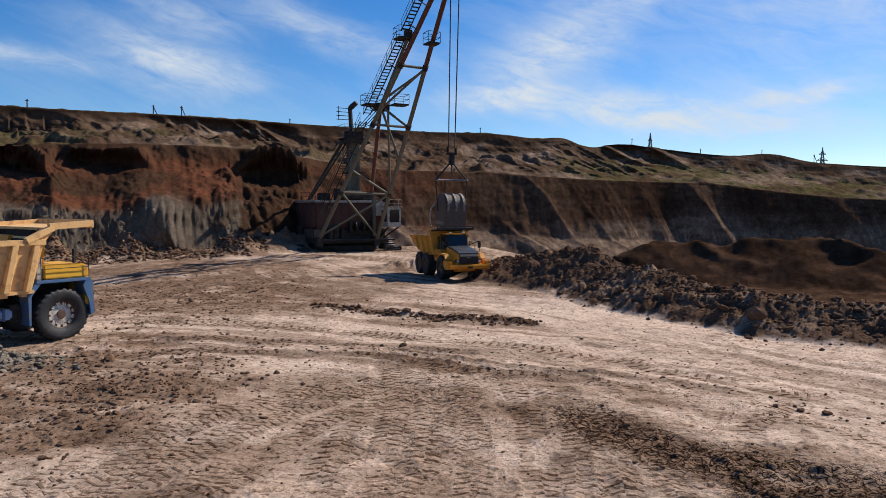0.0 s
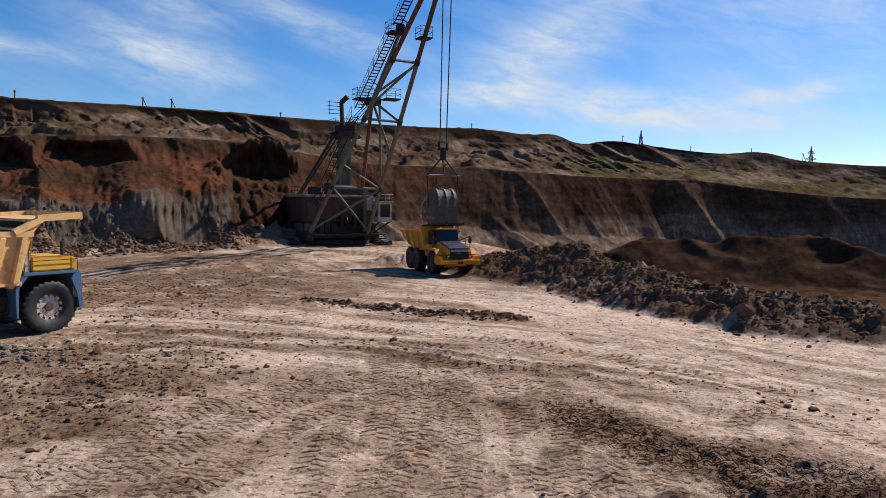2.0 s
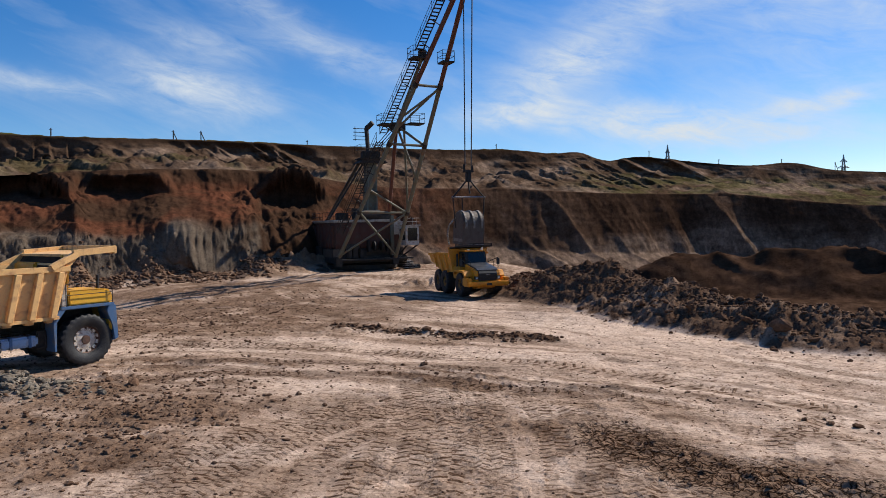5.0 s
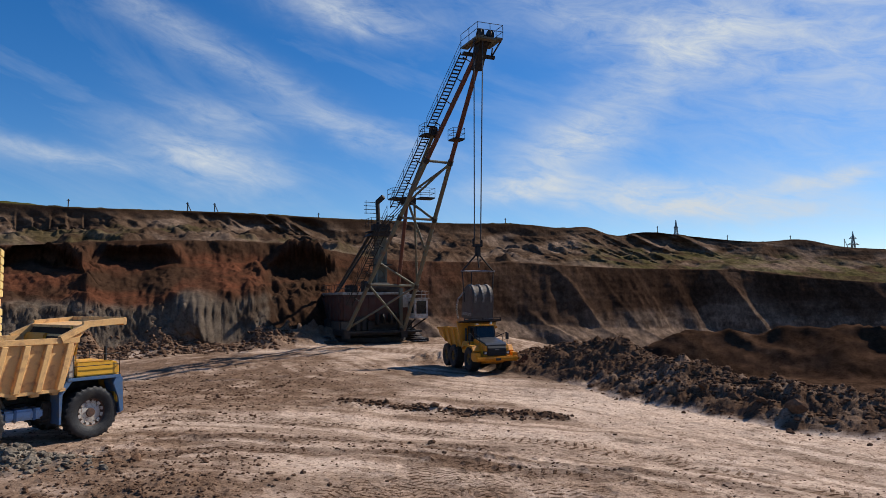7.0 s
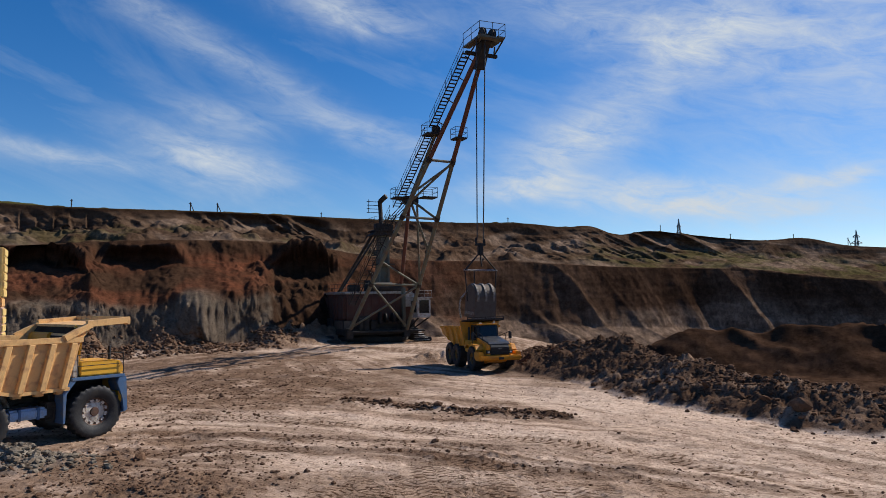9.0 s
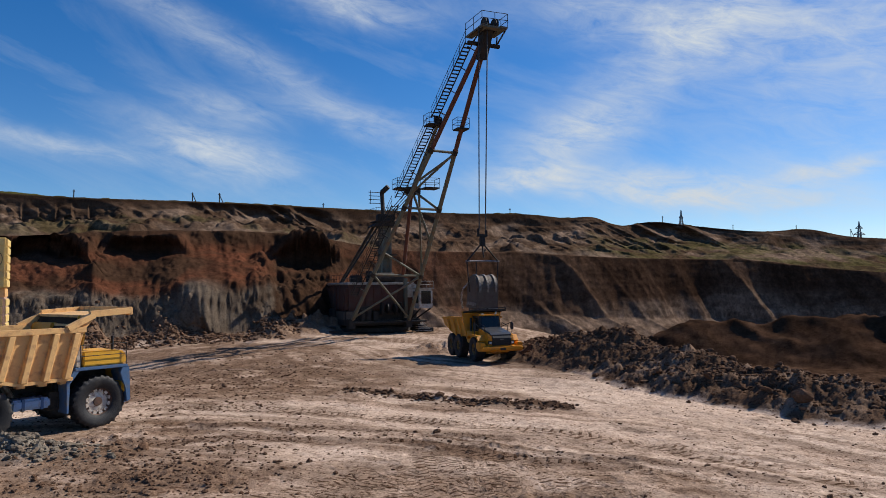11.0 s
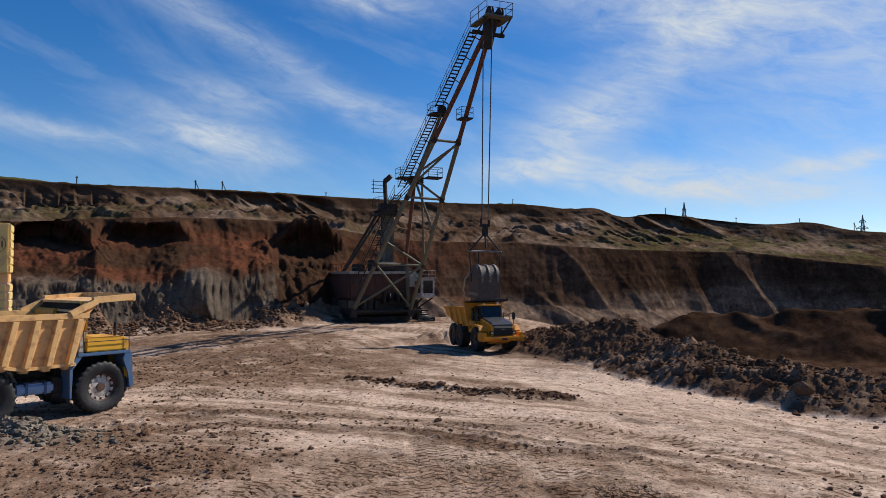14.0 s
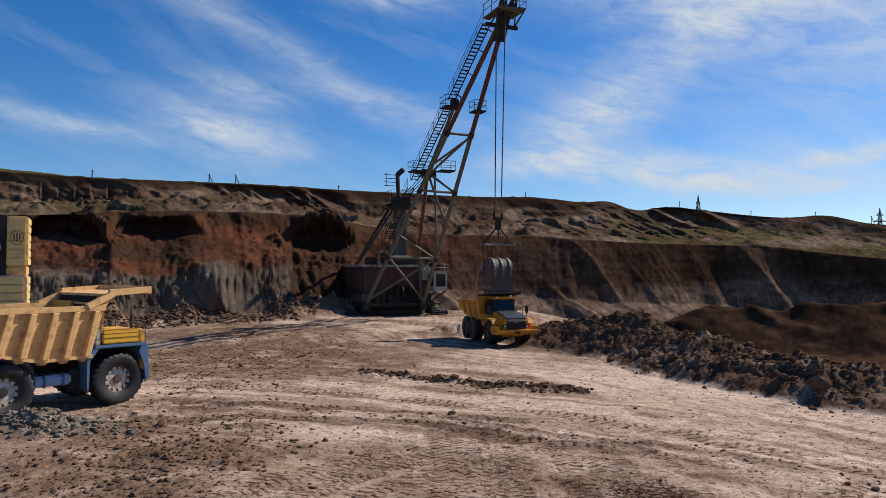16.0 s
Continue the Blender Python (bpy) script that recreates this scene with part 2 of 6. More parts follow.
    grit.inputs["Scale"].default_value, grit.inputs["Detail"].default_value, grit.inputs["Roughness"].default_value = 17.0, 6, 0.7
    l.new(co.outputs["Position"], grit.inputs["Vector"])
    bg = n.new("ShaderNodeBump")
    bg.inputs["Strength"].default_value, bg.inputs["Distance"].default_value = 0.7, 0.02
    l.new(grit.outputs["Fac"], bg.inputs["Height"])
    l.new(bp.outputs[0], bg.inputs["Normal"])
    prints = n.new("ShaderNodeBump")
    prints.inputs["Strength"].default_value, prints.inputs["Distance"].default_value = 1.0, 0.05
    l.new(calc("SUBTRACT", calc("MULTIPLY", calc("MINIMUM", vor.outputs["Distance"], 0.12), calc("MULTIPLY", plates.outputs["Fac"], 12.0)), lug), prints.inputs["Height"])
    l.new(bg.outputs[0], prints.inputs["Normal"])
    l.new(prints.outputs[0], b.inputs["Normal"])
    return m


mat_soil = soil_material()
YELLOW = material("faded_yellow_paint", (0.62, 0.40, 0.12), 0.55, spots=(0.33, 0.2, 0.09), spot_amount=0.3, scale=2.5)
BRIGHT = material("yellow_paint", (0.62, 0.245, 0.012), 0.45, spots=(0.42, 0.17, 0.03), spot_amount=0.3, scale=2.0)
BODY = material("chipped_ochre_paint", (0.66, 0.385, 0.15), 0.6, spots=(0.40, 0.215, 0.095), spot_amount=0.32, scale=3.5)
BED_IN = material("dark_bed_steel", (0.06, 0.042, 0.032), 0.9, 0.0, spots=(0.035, 0.026, 0.02), scale=2.0)
BLUE = material("dusty_blue_paint", (0.05, 0.11, 0.22), 0.55, spots=(0.14, 0.13, 0.12), spot_amount=0.35, scale=2.5)
LIGHT_BLUE = material("pale_blue_paint", (0.22, 0.34, 0.52), 0.5, spots=(0.25, 0.27, 0.30), spot_amount=0.4, scale=5.0)
TYRE = material("dusty_rubber", (0.011, 0.011, 0.013), 0.6, spots=(0.03, 0.026, 0.023), spot_amount=0.35, scale=4.0, bump=0.3)
RIM_OLD = material("rusty_chipped_rim", (0.55, 0.49, 0.42), 0.5, 0.2, spots=(0.16, 0.07, 0.04), spot_amount=0.35, scale=9.0)
CHASSIS = material("oily_black_steel", (0.028, 0.026, 0.024), 0.7, 0.2, spots=(0.06, 0.048, 0.038), scale=3.0)
STEEL = material("bare_steel", (0.32, 0.30, 0.28), 0.45, 0.7, spots=(0.16, 0.11, 0.08), scale=6.0)
GLASS = material("dark_cab_glass", (0.012, 0.014, 0.016), 0.06, bump=0)
BLACK = material("black_plastic", (0.016, 0.016, 0.017), 0.5, bump=0.05)
HOOD = material("dark_grey_paint", (0.035, 0.038, 0.045), 0.35, spots=(0.08, 0.075, 0.07), spot_amount=0.4, scale=2.0, bump=0.05)
LAMP = material("lamp_lens", (0.7, 0.68, 0.62), 0.15, bump=0)
WHITE = material("white_paint", (0.38, 0.35, 0.31), 0.55, spots=(0.22, 0.15, 0.11), spot_amount=0.5, scale=3.0)
GREEN = material("weathered_grey_green_paint", (0.11, 0.112, 0.082), 0.65, spots=(0.13, 0.08, 0.05), spot_amount=0.45, scale=1.6)
RUST = material("rust_red_paint", (0.075, 0.026, 0.016), 0.75, spots=(0.07, 0.04, 0.028), spot_amount=0.5, scale=1.2)
OXIDE = material("red_oxide_steel", (0.11, 0.036, 0.022), 0.7, spots=(0.085, 0.04, 0.028), spot_amount=0.5, scale=2.0)
DARK = material("greasy_dark_steel", (0.024, 0.021, 0.019), 0.75, 0.2, spots=(0.05, 0.038, 0.03), scale=2.0)
ROPE = material("steel_rope", (0.05, 0.05, 0.055), 0.6, 0.5, bump=0.1)
BUCKET = material("scoured_bucket_steel", (0.10, 0.076, 0.058), 0.65, 0.1, spots=(0.085, 0.055, 0.04), spot_amount=0.5, scale=2.5)
CLAY = material("clay_load", (0.23, 0.165, 0.125), 0.95, spots=(0.14, 0.10, 0.075), scale=3.0, bump=0.6, fine=12)
LOUVRE = material("cream_yellow_paint", (0.66, 0.47, 0.17), 0.5, spots=(0.52, 0.36, 0.15), spot_amount=0.3, scale=2.0)
PINK = material("faded_pinkish_paint", (0.52, 0.34, 0.25), 0.55, spots=(0.42, 0.29, 0.2), scale=2.0)
STONE = material("clod_earth", (0.105, 0.061, 0.039), 0.95, spots=(0.19, 0.12, 0.08), spot_amount=0.3, scale=2.5, bump=0.6, fine=14)
GREYSTONE = material("grey_rubble", (0.19, 0.16, 0.125), 0.9, spots=(0.085, 0.062, 0.045), scale=3.0, bump=0.5, fine=14)
BROWNSTONE = material("brown_rock", (0.115, 0.085, 0.062), 0.9, spots=(0.18, 0.15, 0.12), scale=1.0, bump=0.5, fine=8)
YELLOW_RIM = material("dirty_yellow_rim", (0.24, 0.12, 0.02), 0.6, spots=(0.1, 0.07, 0.045), scale=5.0)
BONNET = material("warm_yellow_paint", (0.66, 0.345, 0.03), 0.4, spots=(0.5, 0.25, 0.04), spot_amount=0.3, scale=2.0, bump=0.05)
RUSTY = material("rusty_wheel_steel", (0.12, 0.06, 0.04), 0.7, 0.2, spots=(0.06, 0.04, 0.03), scale=8.0)
PALE_STEEL = material("pale_worn_steel", (0.22, 0.185, 0.155), 0.6, 0.1, spots=(0.11, 0.08, 0.06), scale=5.0)
WOOD = material("weathered_pole_wood", (0.085, 0.07, 0.058), 0.9, scale=4.0)
PYLON = material("galvanised_lattice_steel", (0.22, 0.23, 0.25), 0.6, 0.4, scale=2.0)

# ---- terrain ----
def hash3(i, j, k):
    h = (i * 374761393 + j * 668265263 + k * 2147483647 % 4294967296) & 0xFFFFFFFF
    h = ((h ^ (h >> 13)) * 1274126177) & 0xFFFFFFFF
    h = ((h ^ (h >> 16)) * 2246822519) & 0xFFFFFFFF
    return ((h ^ (h >> 15)) & 0xFFFFFF) / float(0xFFFFFF) * 2 - 1


def vnoise(x, y, seed=0):
    """Smooth value noise, -1 to 1."""
    xi, yi = np.floor(x).astype(np.int64), np.floor(y).astype(np.int64)
    fx, fy = x - xi, y - yi
    fx, fy = fx * fx * fx * (fx * (fx * 6 - 15) + 10), fy * fy * fy * (fy * (fy * 6 - 15) + 10)
    a, b = hash3(xi, yi, seed), hash3(xi + 1, yi, seed)
    c, d = hash3(xi, yi + 1, seed), hash3(xi + 1, yi + 1, seed)
    return (a + (b - a) * fx) * (1 - fy) + (c + (d - c) * fx) * fy


def fbm(x, y, octaves=4, seed=0, gain=0.5):
    total, amp = 0, 1.0
    for o in range(octaves):
        total = total + amp * vnoise(x * 2.03 ** o + 17.3 * o, y * 2.03 ** o - 9.1 * o, seed + o)
        amp *= gain
    return total


def ridged(x, y, octaves=3, seed=0):
    total, amp = 0, 1.0
    for o in range(octaves):
        total = total + amp * (1 - 2 * np.abs(vnoise(x * 2.1 ** o, y * 2.1 ** o, seed + o)))
        amp *= 0.5
    return total


def step(e0, e1, x):
    t = np.clip((x - e0) / (e1 - e0), 0, 1)
    return t * t * (3 - 2 * t)


def seg(px, py, pts):
    """Distance from points to a polyline, the share of the way along it, metres along it, and the side."""
    best, along, metres, side = np.full(px.shape, 1e9), np.zeros(px.shape), np.zeros(px.shape), np.zeros(px.shape)
    n, start = len(pts) - 1, 0.0
    for i in range(n):
        ax, ay = pts[i]
        bx, by = pts[i + 1]
        dx, dy = bx - ax, by - ay
        length = math.hypot(dx, dy)
        t = np.clip(((px - ax) * dx + (py - ay) * dy) / length**2, 0, 1)
        d = np.hypot(px - ax - t * dx, py - ay - t * dy)
        near = d < best
        along = np.where(near, (i + t) / n, along)
        metres = np.where(near, start + t * length, metres)
        side = np.where(near, np.sign((px - ax) * dy - (py - ay) * dx), side)
        best = np.where(near, d, best)
        start += length
    return best, along, metres, side


# the quarry face by bearing from the origin: toe, bench edge, foot of the upper face, rim
BEARING = [-75, -50, -34.6, -25.6, -15.2, -6.2, 3.0, 12.0, 20.3, 30.0, 45, 75]
TOE_R = [92, 84, 75, 77.5, 82, 93, 103.5, 116, 132, 152.5, 182, 202]
EDGE_R = [112, 104, 93, 91, 97, 105, 115, 128, 144, 165, 195, 215]
FOOT_R = [121, 114, 103.5, 101.5, 109.5, 120, 131, 146, 165, 192, 230, 258]
RIM_R = [127, 119, 108, 106, 114, 125, 137, 153, 172, 200, 240, 270]
EDGE_S = [0.07, 0.07, 0.070, 0.0805, 0.0794, 0.0563, 0.0508, 0.0402, 0.034, 0.0145, 0.01, 0.01]
TOE_Z = [0, 0, 0, 0, 0, -0.5, -3.0, -5, -6, -7, -8, -8]
SKY_BEARING = [-75, -50, -34.9, -30.4, -25.8, -20.9, -18.4, -10.8, -1.5, 5.4, 7.7, 10.0, 11.8, 14.3, 18.1, 22.5, 25.9, 27.6, 30.3, 45, 75]
SKY_S = [0.115, 0.12, 0.1222, 0.1212, 0.1218, 0.1220, 0.1212, 0.116, 0.1085, 0.1038, 0.0985, 0.0981, 0.086, 0.0889, 0.0798, 0.0704, 0.0695, 0.0612, 0.0551, 0.05, 0.05]
# the earth face beside the rock: crest and foot of the upright bites, how far back they stand, top of the grey rock tier
BITE_A = [-50, -36, -34.4, -32.5, -31.2, -30.2, -29.2, -28.6, -27.7, -25.5, -23.2, -22.4, -19, -16.6, -15.6, -14, -12.4, -11.3, -10.4, -5]
BITE_TOP = [0.07, 0.080, 0.084, 0.087, 0.072, 0.058, 0.044, 0.050, 0.073, 0.074, 0.072, 0.055, 0.058, 0.050, 0.060, 0.071, 0.069, 0.058, 0.050, 0.048]
BITE_FOOT = [0.04, 0.036, 0.038, 0.046, 0.040, 0.033, 0.034, 0.046, 0.050, 0.045, 0.045, 0.050, 0.052, 0.044, 0.028, 0.022, 0.022, 0.030, 0.042, 0.030]
BITE_BACK = [0.9, 0.95, 0.92, 0.85, 0.74, 0.62, 0.52, 0.80, 0.86, 0.80, 0.72, 0.78, 0.80, 0.84, 0.82, 0.74, 0.66, 0.60, 0.80, 0.7]
ROCK_TOP = [-0.01, -0.011, -0.011, -0.011, -0.011, -0.011, -0.010, -0.010, -0.010, -0.008, 0.006, 0.009, 0.007, -0.004, -0.02, -0.03, -0.03, -0.035, -0.04, -0.04]
HEAP = [(4.4, 57), (6.8, 52.3), (8.9, 49.2), (10.4, 43.8), (12, 38.1), (13.7, 34.9), (15.3, 31.8), (18.5, 29.3), (26, 24)]      # crest of the dumped clods
HEAP_H = [1.2, 2.1, 2.45, 1.9, 1.8, 1.6, 1.35, 1.3, 1.2]
WINDROW = [(-6.2, 36.2), (-3, 34.8), (-0.9, 33.7), (1.4, 32.6), (3.9, 31.2)]
SPOIL = [(15.5, 53), (18, 52.2), (21, 51), (24, 49.8), (27.5, 48), (40, 42), (60, 34)]                                       # smooth brown spoil behind the clods
ROAD = [(-24, 28), (-12.8, 31.0), (-5.4, 29.6), (0, 27.4), (5.5, 24.8), (10, 20.3), (12.3, 17.3), (20, 10)]
ARC = [(-8.1, 26.4), (-5.2, 25.7), (-2.6, 25.0), (0.7, 23.7), (3.6, 22.2), (6.7, 21.2), (8.8, 19.6), (11.4, 16.8), (18, 10)]
ROAD_FAR = [(-14, 63), (-10, 52), (-5, 46.5), (0, 42), (5, 37.5), (9.5, 31), (13, 25), (20, 15)]
SLABS = [(3.9, 16.4), (5.1, 14.7), (6.2, 13.6), (7.3, 12.5), (9, 10.8)]
TRACKS = [  # tyre tracks: line, half width, lug pitch
    ([(1.6, 9), (1.9, 12.3), (2.2, 14.7), (2.3, 17.1), (2.0, 20.5)], 0.36, 0.27), ([(3.1, 9), (3.5, 13.1), (3.8, 15.4), (3.7, 18.1), (3.1, 21)], 0.36, 0.27),
    ([(-1.4, 9), (-1.2, 12.3), (-1.1, 15.3), (-1.0, 19.0), (-1.6, 23)], 0.34, 0.30), ([(-0.2, 9), (-0.3, 12.3), (-0.25, 14.6), (-0.3, 18.0), (-0.8, 22.5)], 0.34, 0.30),
    ([(-7.4, 9), (-6.2, 12.2), (-5.3, 14.9), (-4.1, 17.4), (-2.0, 19.8), (1, 22)], 0.40, 0.27), ([(-9, 9.6), (-7.6, 12.7), (-6.6, 15.2), (-5.1, 17.9), (-3, 20.6)], 0.40, 0.27),
    ([(-5.2, 9), (-4.2, 12), (-3.4, 15), (-2.4, 17.5), (0, 20)], 0.36, 0.29), ([(-2.8, 9), (-2.4, 12.4), (-2.0, 15.6), (-2.4, 19), (-4, 22)], 0.34, 0.30),
    ([(-12, 23.4), (-8.4, 24.9), (-5.2, 24.6), (-2.4, 24.0), (0.8, 22.6), (3.8, 21)], 0.45, 0.38), ([(-12, 25.8), (-8.2, 27.2), (-5.0, 26.8), (-2, 25.9), (1.2, 24.7)], 0.42, 0.38),
    ([(4.6, 21), (7, 19.2), (9, 17), (11, 14)], 0.34, 0.33), ([(-16, 31), (-9, 30.6), (-4, 29.2), (1, 27.0), (6, 24.2), (11, 18.8)], 0.5, 0.36),
    ([(0.6, 9), (0.7, 12.5), (0.9, 16), (0.4, 20)], 0.30, 0.27), ([(5.0, 9), (5.6, 11.5), (6.4, 14), (7.6, 16.5), (10, 19)], 0.34, 0.31)]

for _k, (_dx, _dy) in enumerate(((0.95, 0.2), (-0.9, 0.1), (0.5, 0.6), (-0.45, -0.5), (1.2, -0.4))):      # older, fainter passes beside them
    for _line, _half, _pitch in TRACKS[_k:_k + 4]:
        TRACKS.append(([(px + _dx + 0.12 * i, py + _dy) for i, (px, py) in enumerate(_line)], _half * 0.9, _pitch * 0.95))


def by_bearing(table, a, bearing=BEARING):
    """Smooth interpolation over the bearings."""
    i = np.clip(np.searchsorted(bearing, a) - 1, 0, len(bearing) - 2)
    b, v = np.array(bearing, float), np.array(table, float)
    m = np.gradient(v, b)
    h = b[i + 1] - b[i]
    t = np.clip((a - b[i]) / h, 0, 1)
    return ((2 * t**3 - 3 * t**2 + 1) * v[i] + (t**3 - 2 * t**2 + t) * h * m[i]
            + (-2 * t**3 + 3 * t**2) * v[i + 1] + (t**3 - t**2) * h * m[i + 1])


COL = {"pale": (0.52, 0.395, 0.307), "tan": (0.425, 0.308, 0.23), "brown": (0.165, 0.105, 0.07), "wet": (0.105, 0.066, 0.046), "umber": (0.045, 0.025, 0.0155),
       "red": (0.105, 0.040, 0.022), "rock": (0.118, 0.093, 0.071), "silt": (0.155, 0.107, 0.077), "upper": (0.078, 0.050, 0.033), "grass": (0.068, 0.064, 0.022),
       "clod": (0.092, 0.056, 0.037), "plate": (0.07, 0.047, 0.035), "grey": (0.21, 0.185, 0.155)}


def ellipse(x, y, cx, cy, rx, ry, soft=0.4):
    return step(1 + soft, 1 - soft, np.hypot((x - cx) / rx, (y - cy) / ry) + 0.25 * fbm(x / 2.5, y / 2.5, 3, 301))


def terrain(x, y):
    """Height and colour of the ground at x, y (arrays)."""
    a = np.degrees(np.arctan2(x, y))
    r = np.hypot(x, y)
    ahead = step(82, 62, np.abs(a))                       # behind the camera the floor runs on
    arc = np.radians(a) * 110
    left = step(-5, -12, a)
    toe, edge, foot, rim = (by_bearing(t, a) for t in (TOE_R, EDGE_R, FOOT_R, RIM_R))
    ez, rz, tz = 5.3 + edge * by_bearing(EDGE_S, a), 5.3 + rim * by_bearing(SKY_S, a, SKY_BEARING), by_bearing(TOE_Z, a)
    low = np.clip((edge - r) / (edge - toe), 0, 1.3)
    skew = arc - 1.2 * (edge - r)
    # spurs and gullies of the lower face, as a shift of the distance; they grow downwards
    warp_r = (0.2 + 1.2 * low) * np.clip(0.9 + 0.9 * fbm(arc / 17, r / 40, 2, 39), 0.2, 1.6) * (2.9 * (ridged(skew / 15, r / 70, 2, 31) - 0.55) + 0.55 * (ridged(skew / 4.6 + 3, r / 30, 2, 35) - 0.5)) + 1.6 * fbm(arc / 22, r / 60, 2, 37)
    warp_l = 0.6 * fbm(arc / 14, r / 26, 2, 11) + 0.35 * fbm(arc / 3, r / 4, 3, 21)
    warp = left * warp_l + (1 - left) * warp_r + 0.12 * fbm(arc / 1.3, r / 2.5, 2, 24)
    rr = r + warp * step(toe - 6, toe + 2, r)
    t = np.clip((rr - toe) / (edge - toe), 0, 1)
    an = a + 0.45 * fbm(r / 3.5, a * 1.3, 3, 7)
    q1, q2 = 0.14, np.interp(an, BITE_A, BITE_BACK)
    q3 = q2 + 0.05
    z_rock, z_foot, z_top = (5.3 + (toe + q * (edge - toe)) * np.interp(an, BITE_A, tab) for q, tab in ((q1, ROCK_TOP), (q2, BITE_FOOT), (q3, BITE_TOP)))
    z_top = np.minimum(z_top, ez - 0.1)
    face_l = tz + (z_rock - tz) * np.clip(t / q1, 0, 1) + (z_foot - z_rock) * np.clip((t - q1) / (q2 - q1), 0, 1) \
        + (z_top - z_foot) * np.clip((t - q2) / (q3 - q2), 0, 1) + (ez - z_top) * np.clip((t - q3) / (1 - q3), 0, 1)
    prof_r = np.where(t < 0.58, t / 0.58 * 0.33, np.where(t < 0.90, 0.33 + (t - 0.58) / 0.32 * 0.53, 0.86 + (t - 0.9) / 0.1 * 0.14))
    face = left * face_l + (1 - left) * (tz + (ez - tz) * prof_r)
    # bench in low ledges, then the upper face with a sharp, nearly upright top
    rr_up = r + step(rim - 0.2, rim - 3.0, r) * np.minimum(0.4, (1.2 - 0.7 * left) * fbm(arc / 11, r / 30, 2, 41) + (1.7 - 0.2 * left) * (ridged((arc + 0.3 * (rim - r)) / 7, r / 60, 2, 44) - 1.0) + 0.2 * fbm(arc / 1.6, r / 3, 2, 47))
    u = np.clip((rr_up - edge) / (foot - edge), 0, 1)
    led = u * 3
    led = 0.6 * u + 0.4 * (np.floor(led) + step(0.0, 0.5, led - np.floor(led))) / 3
    bz = ez + (0.22 - 0.02 * left) * (rz - ez) * 2.0 * led + (0.35 * fbm(x / 5, y / 5, 4, 61) + (0.5 + 0.5 * step(12, 4, a)) * np.clip(fbm(x / 3.0, y / 3.0, 4, 63), 0, 0.9)) * step(0, 0.15, u)
    v = np.clip((rr_up - foot) / (rim - foot), 0, 1)
    top_k = 0.58 + 0.28 * step(6, 11, a)
    vv = np.where(v < 0.80, v / 0.80 * top_k, top_k + np.clip((v - 0.80) / 0.18, 0, 1) * (1 - top_k))
    upper = np.where(rr_up > foot, bz + (rz - bz) * vv, bz)
    z = np.where(rr > edge, np.maximum(upper, ez - 0.2), face)
    beyond = np.maximum(r - rim, 0)
    z = z - 0.03 * np.minimum(beyond, 200) + np.where(beyond > 0, 0.06 * fbm(x / 7, y / 7, 3, 71) + 0.12 * fbm(arc / 1.5, r / 5, 3, 73), 0)
    z = z + 4.0 * step(-18, -35, a) * step(3, 26, beyond)
    on_face = ahead * step(toe - 0.5, toe + 0.5, rr)

    # floor
    pit = step(0, 14, a) * step(56, 74, r + 3 * fbm(x / 9, y / 9, 2, 81))
    n1, n2, n3 = fbm(x / 5, y / 5, 4, 201), fbm(x / 1.1, y / 1.1, 4, 211), fbm(x / 0.33, y / 0.33, 3, 217)
    floor = tz * pit + 0.12 * fbm(x / 11, y / 11, 3, 91) + 0.05 * fbm(x / 1.7, y / 1.7, 3, 95)
    d_road = seg(x, y, ROAD)[0]
    d_far = seg(x, y, ROAD_FAR)[0]
    smooth = np.maximum(step(2.9, 1.5, d_road + 0.5 * n1), step(5.0, 2.4, d_far + 1.2 * n1))
    dr, _, mr, sr = seg(x, y, ROAD)
    df, _, mf, sf = seg(x, y, ROAD_FAR)
    streak = np.where(dr < df, fbm(dr * sr / 0.5 + 0.4 * n1, mr / 9, 3, 251), fbm(df * sf / 0.7 + 0.4 * n1, mf / 12, 3, 253)) * step(17, 24, r)
    rough = np.clip(0.28 + 0.8 * fbm(x / 6 + 3, y / 6, 3, 101), 0, 1)
    dirty = np.maximum(ellipse(x, y, -14.0, 43, 9.0, 13), np.maximum(ellipse(x, y, -9.6, 19, 3.6, 4.6), ellipse(x, y, -20, 62, 9, 9)))
    d_slab = seg(x, y, SLABS)[0]
    slab = step(2.1, 0.7, d_slab + 0.45 * n2 + 0.05 * (y - 13))
    rough = np.clip(np.maximum(rough * (1 - 0.92 * smooth), np.maximum(dirty * (0.65 + 0.3 * n2), 0.3 * slab)), 0, 1)
    lumps = np.clip(fbm(x / 0.40, y / 0.40, 3, 121) - 0.1, 0, 2)
    floor = floor + rough * (0.09 * lumps + 0.02 * fbm(x / 0.14, y / 0.14, 2, 125)) + 0.007 * n3
    crack = ridged(x / 0.8 + 0.5 * n2, y / 0.45, 2, 131)
    floor = floor + slab * (0.06 * np.clip(crack, -0.3, 1) + 0.03 * np.clip(ridged(x / 0.35 + n2, y / 0.2, 2, 135), -0.3, 1))
    # wheel tracks: lugs along the track, place across it, how well the print has lasted
    tread = np.zeros(x.shape + (3,))
    near = np.nonzero((r > 9) & (r < 36) & (np.abs(a) < 45))
    xn, yn, nn, sink, best = x[near], y[near], n2[near], np.zeros(near[0].shape), np.zeros(near[0].shape)
    print_u, print_v = np.zeros(near[0].shape), np.zeros(near[0].shape)
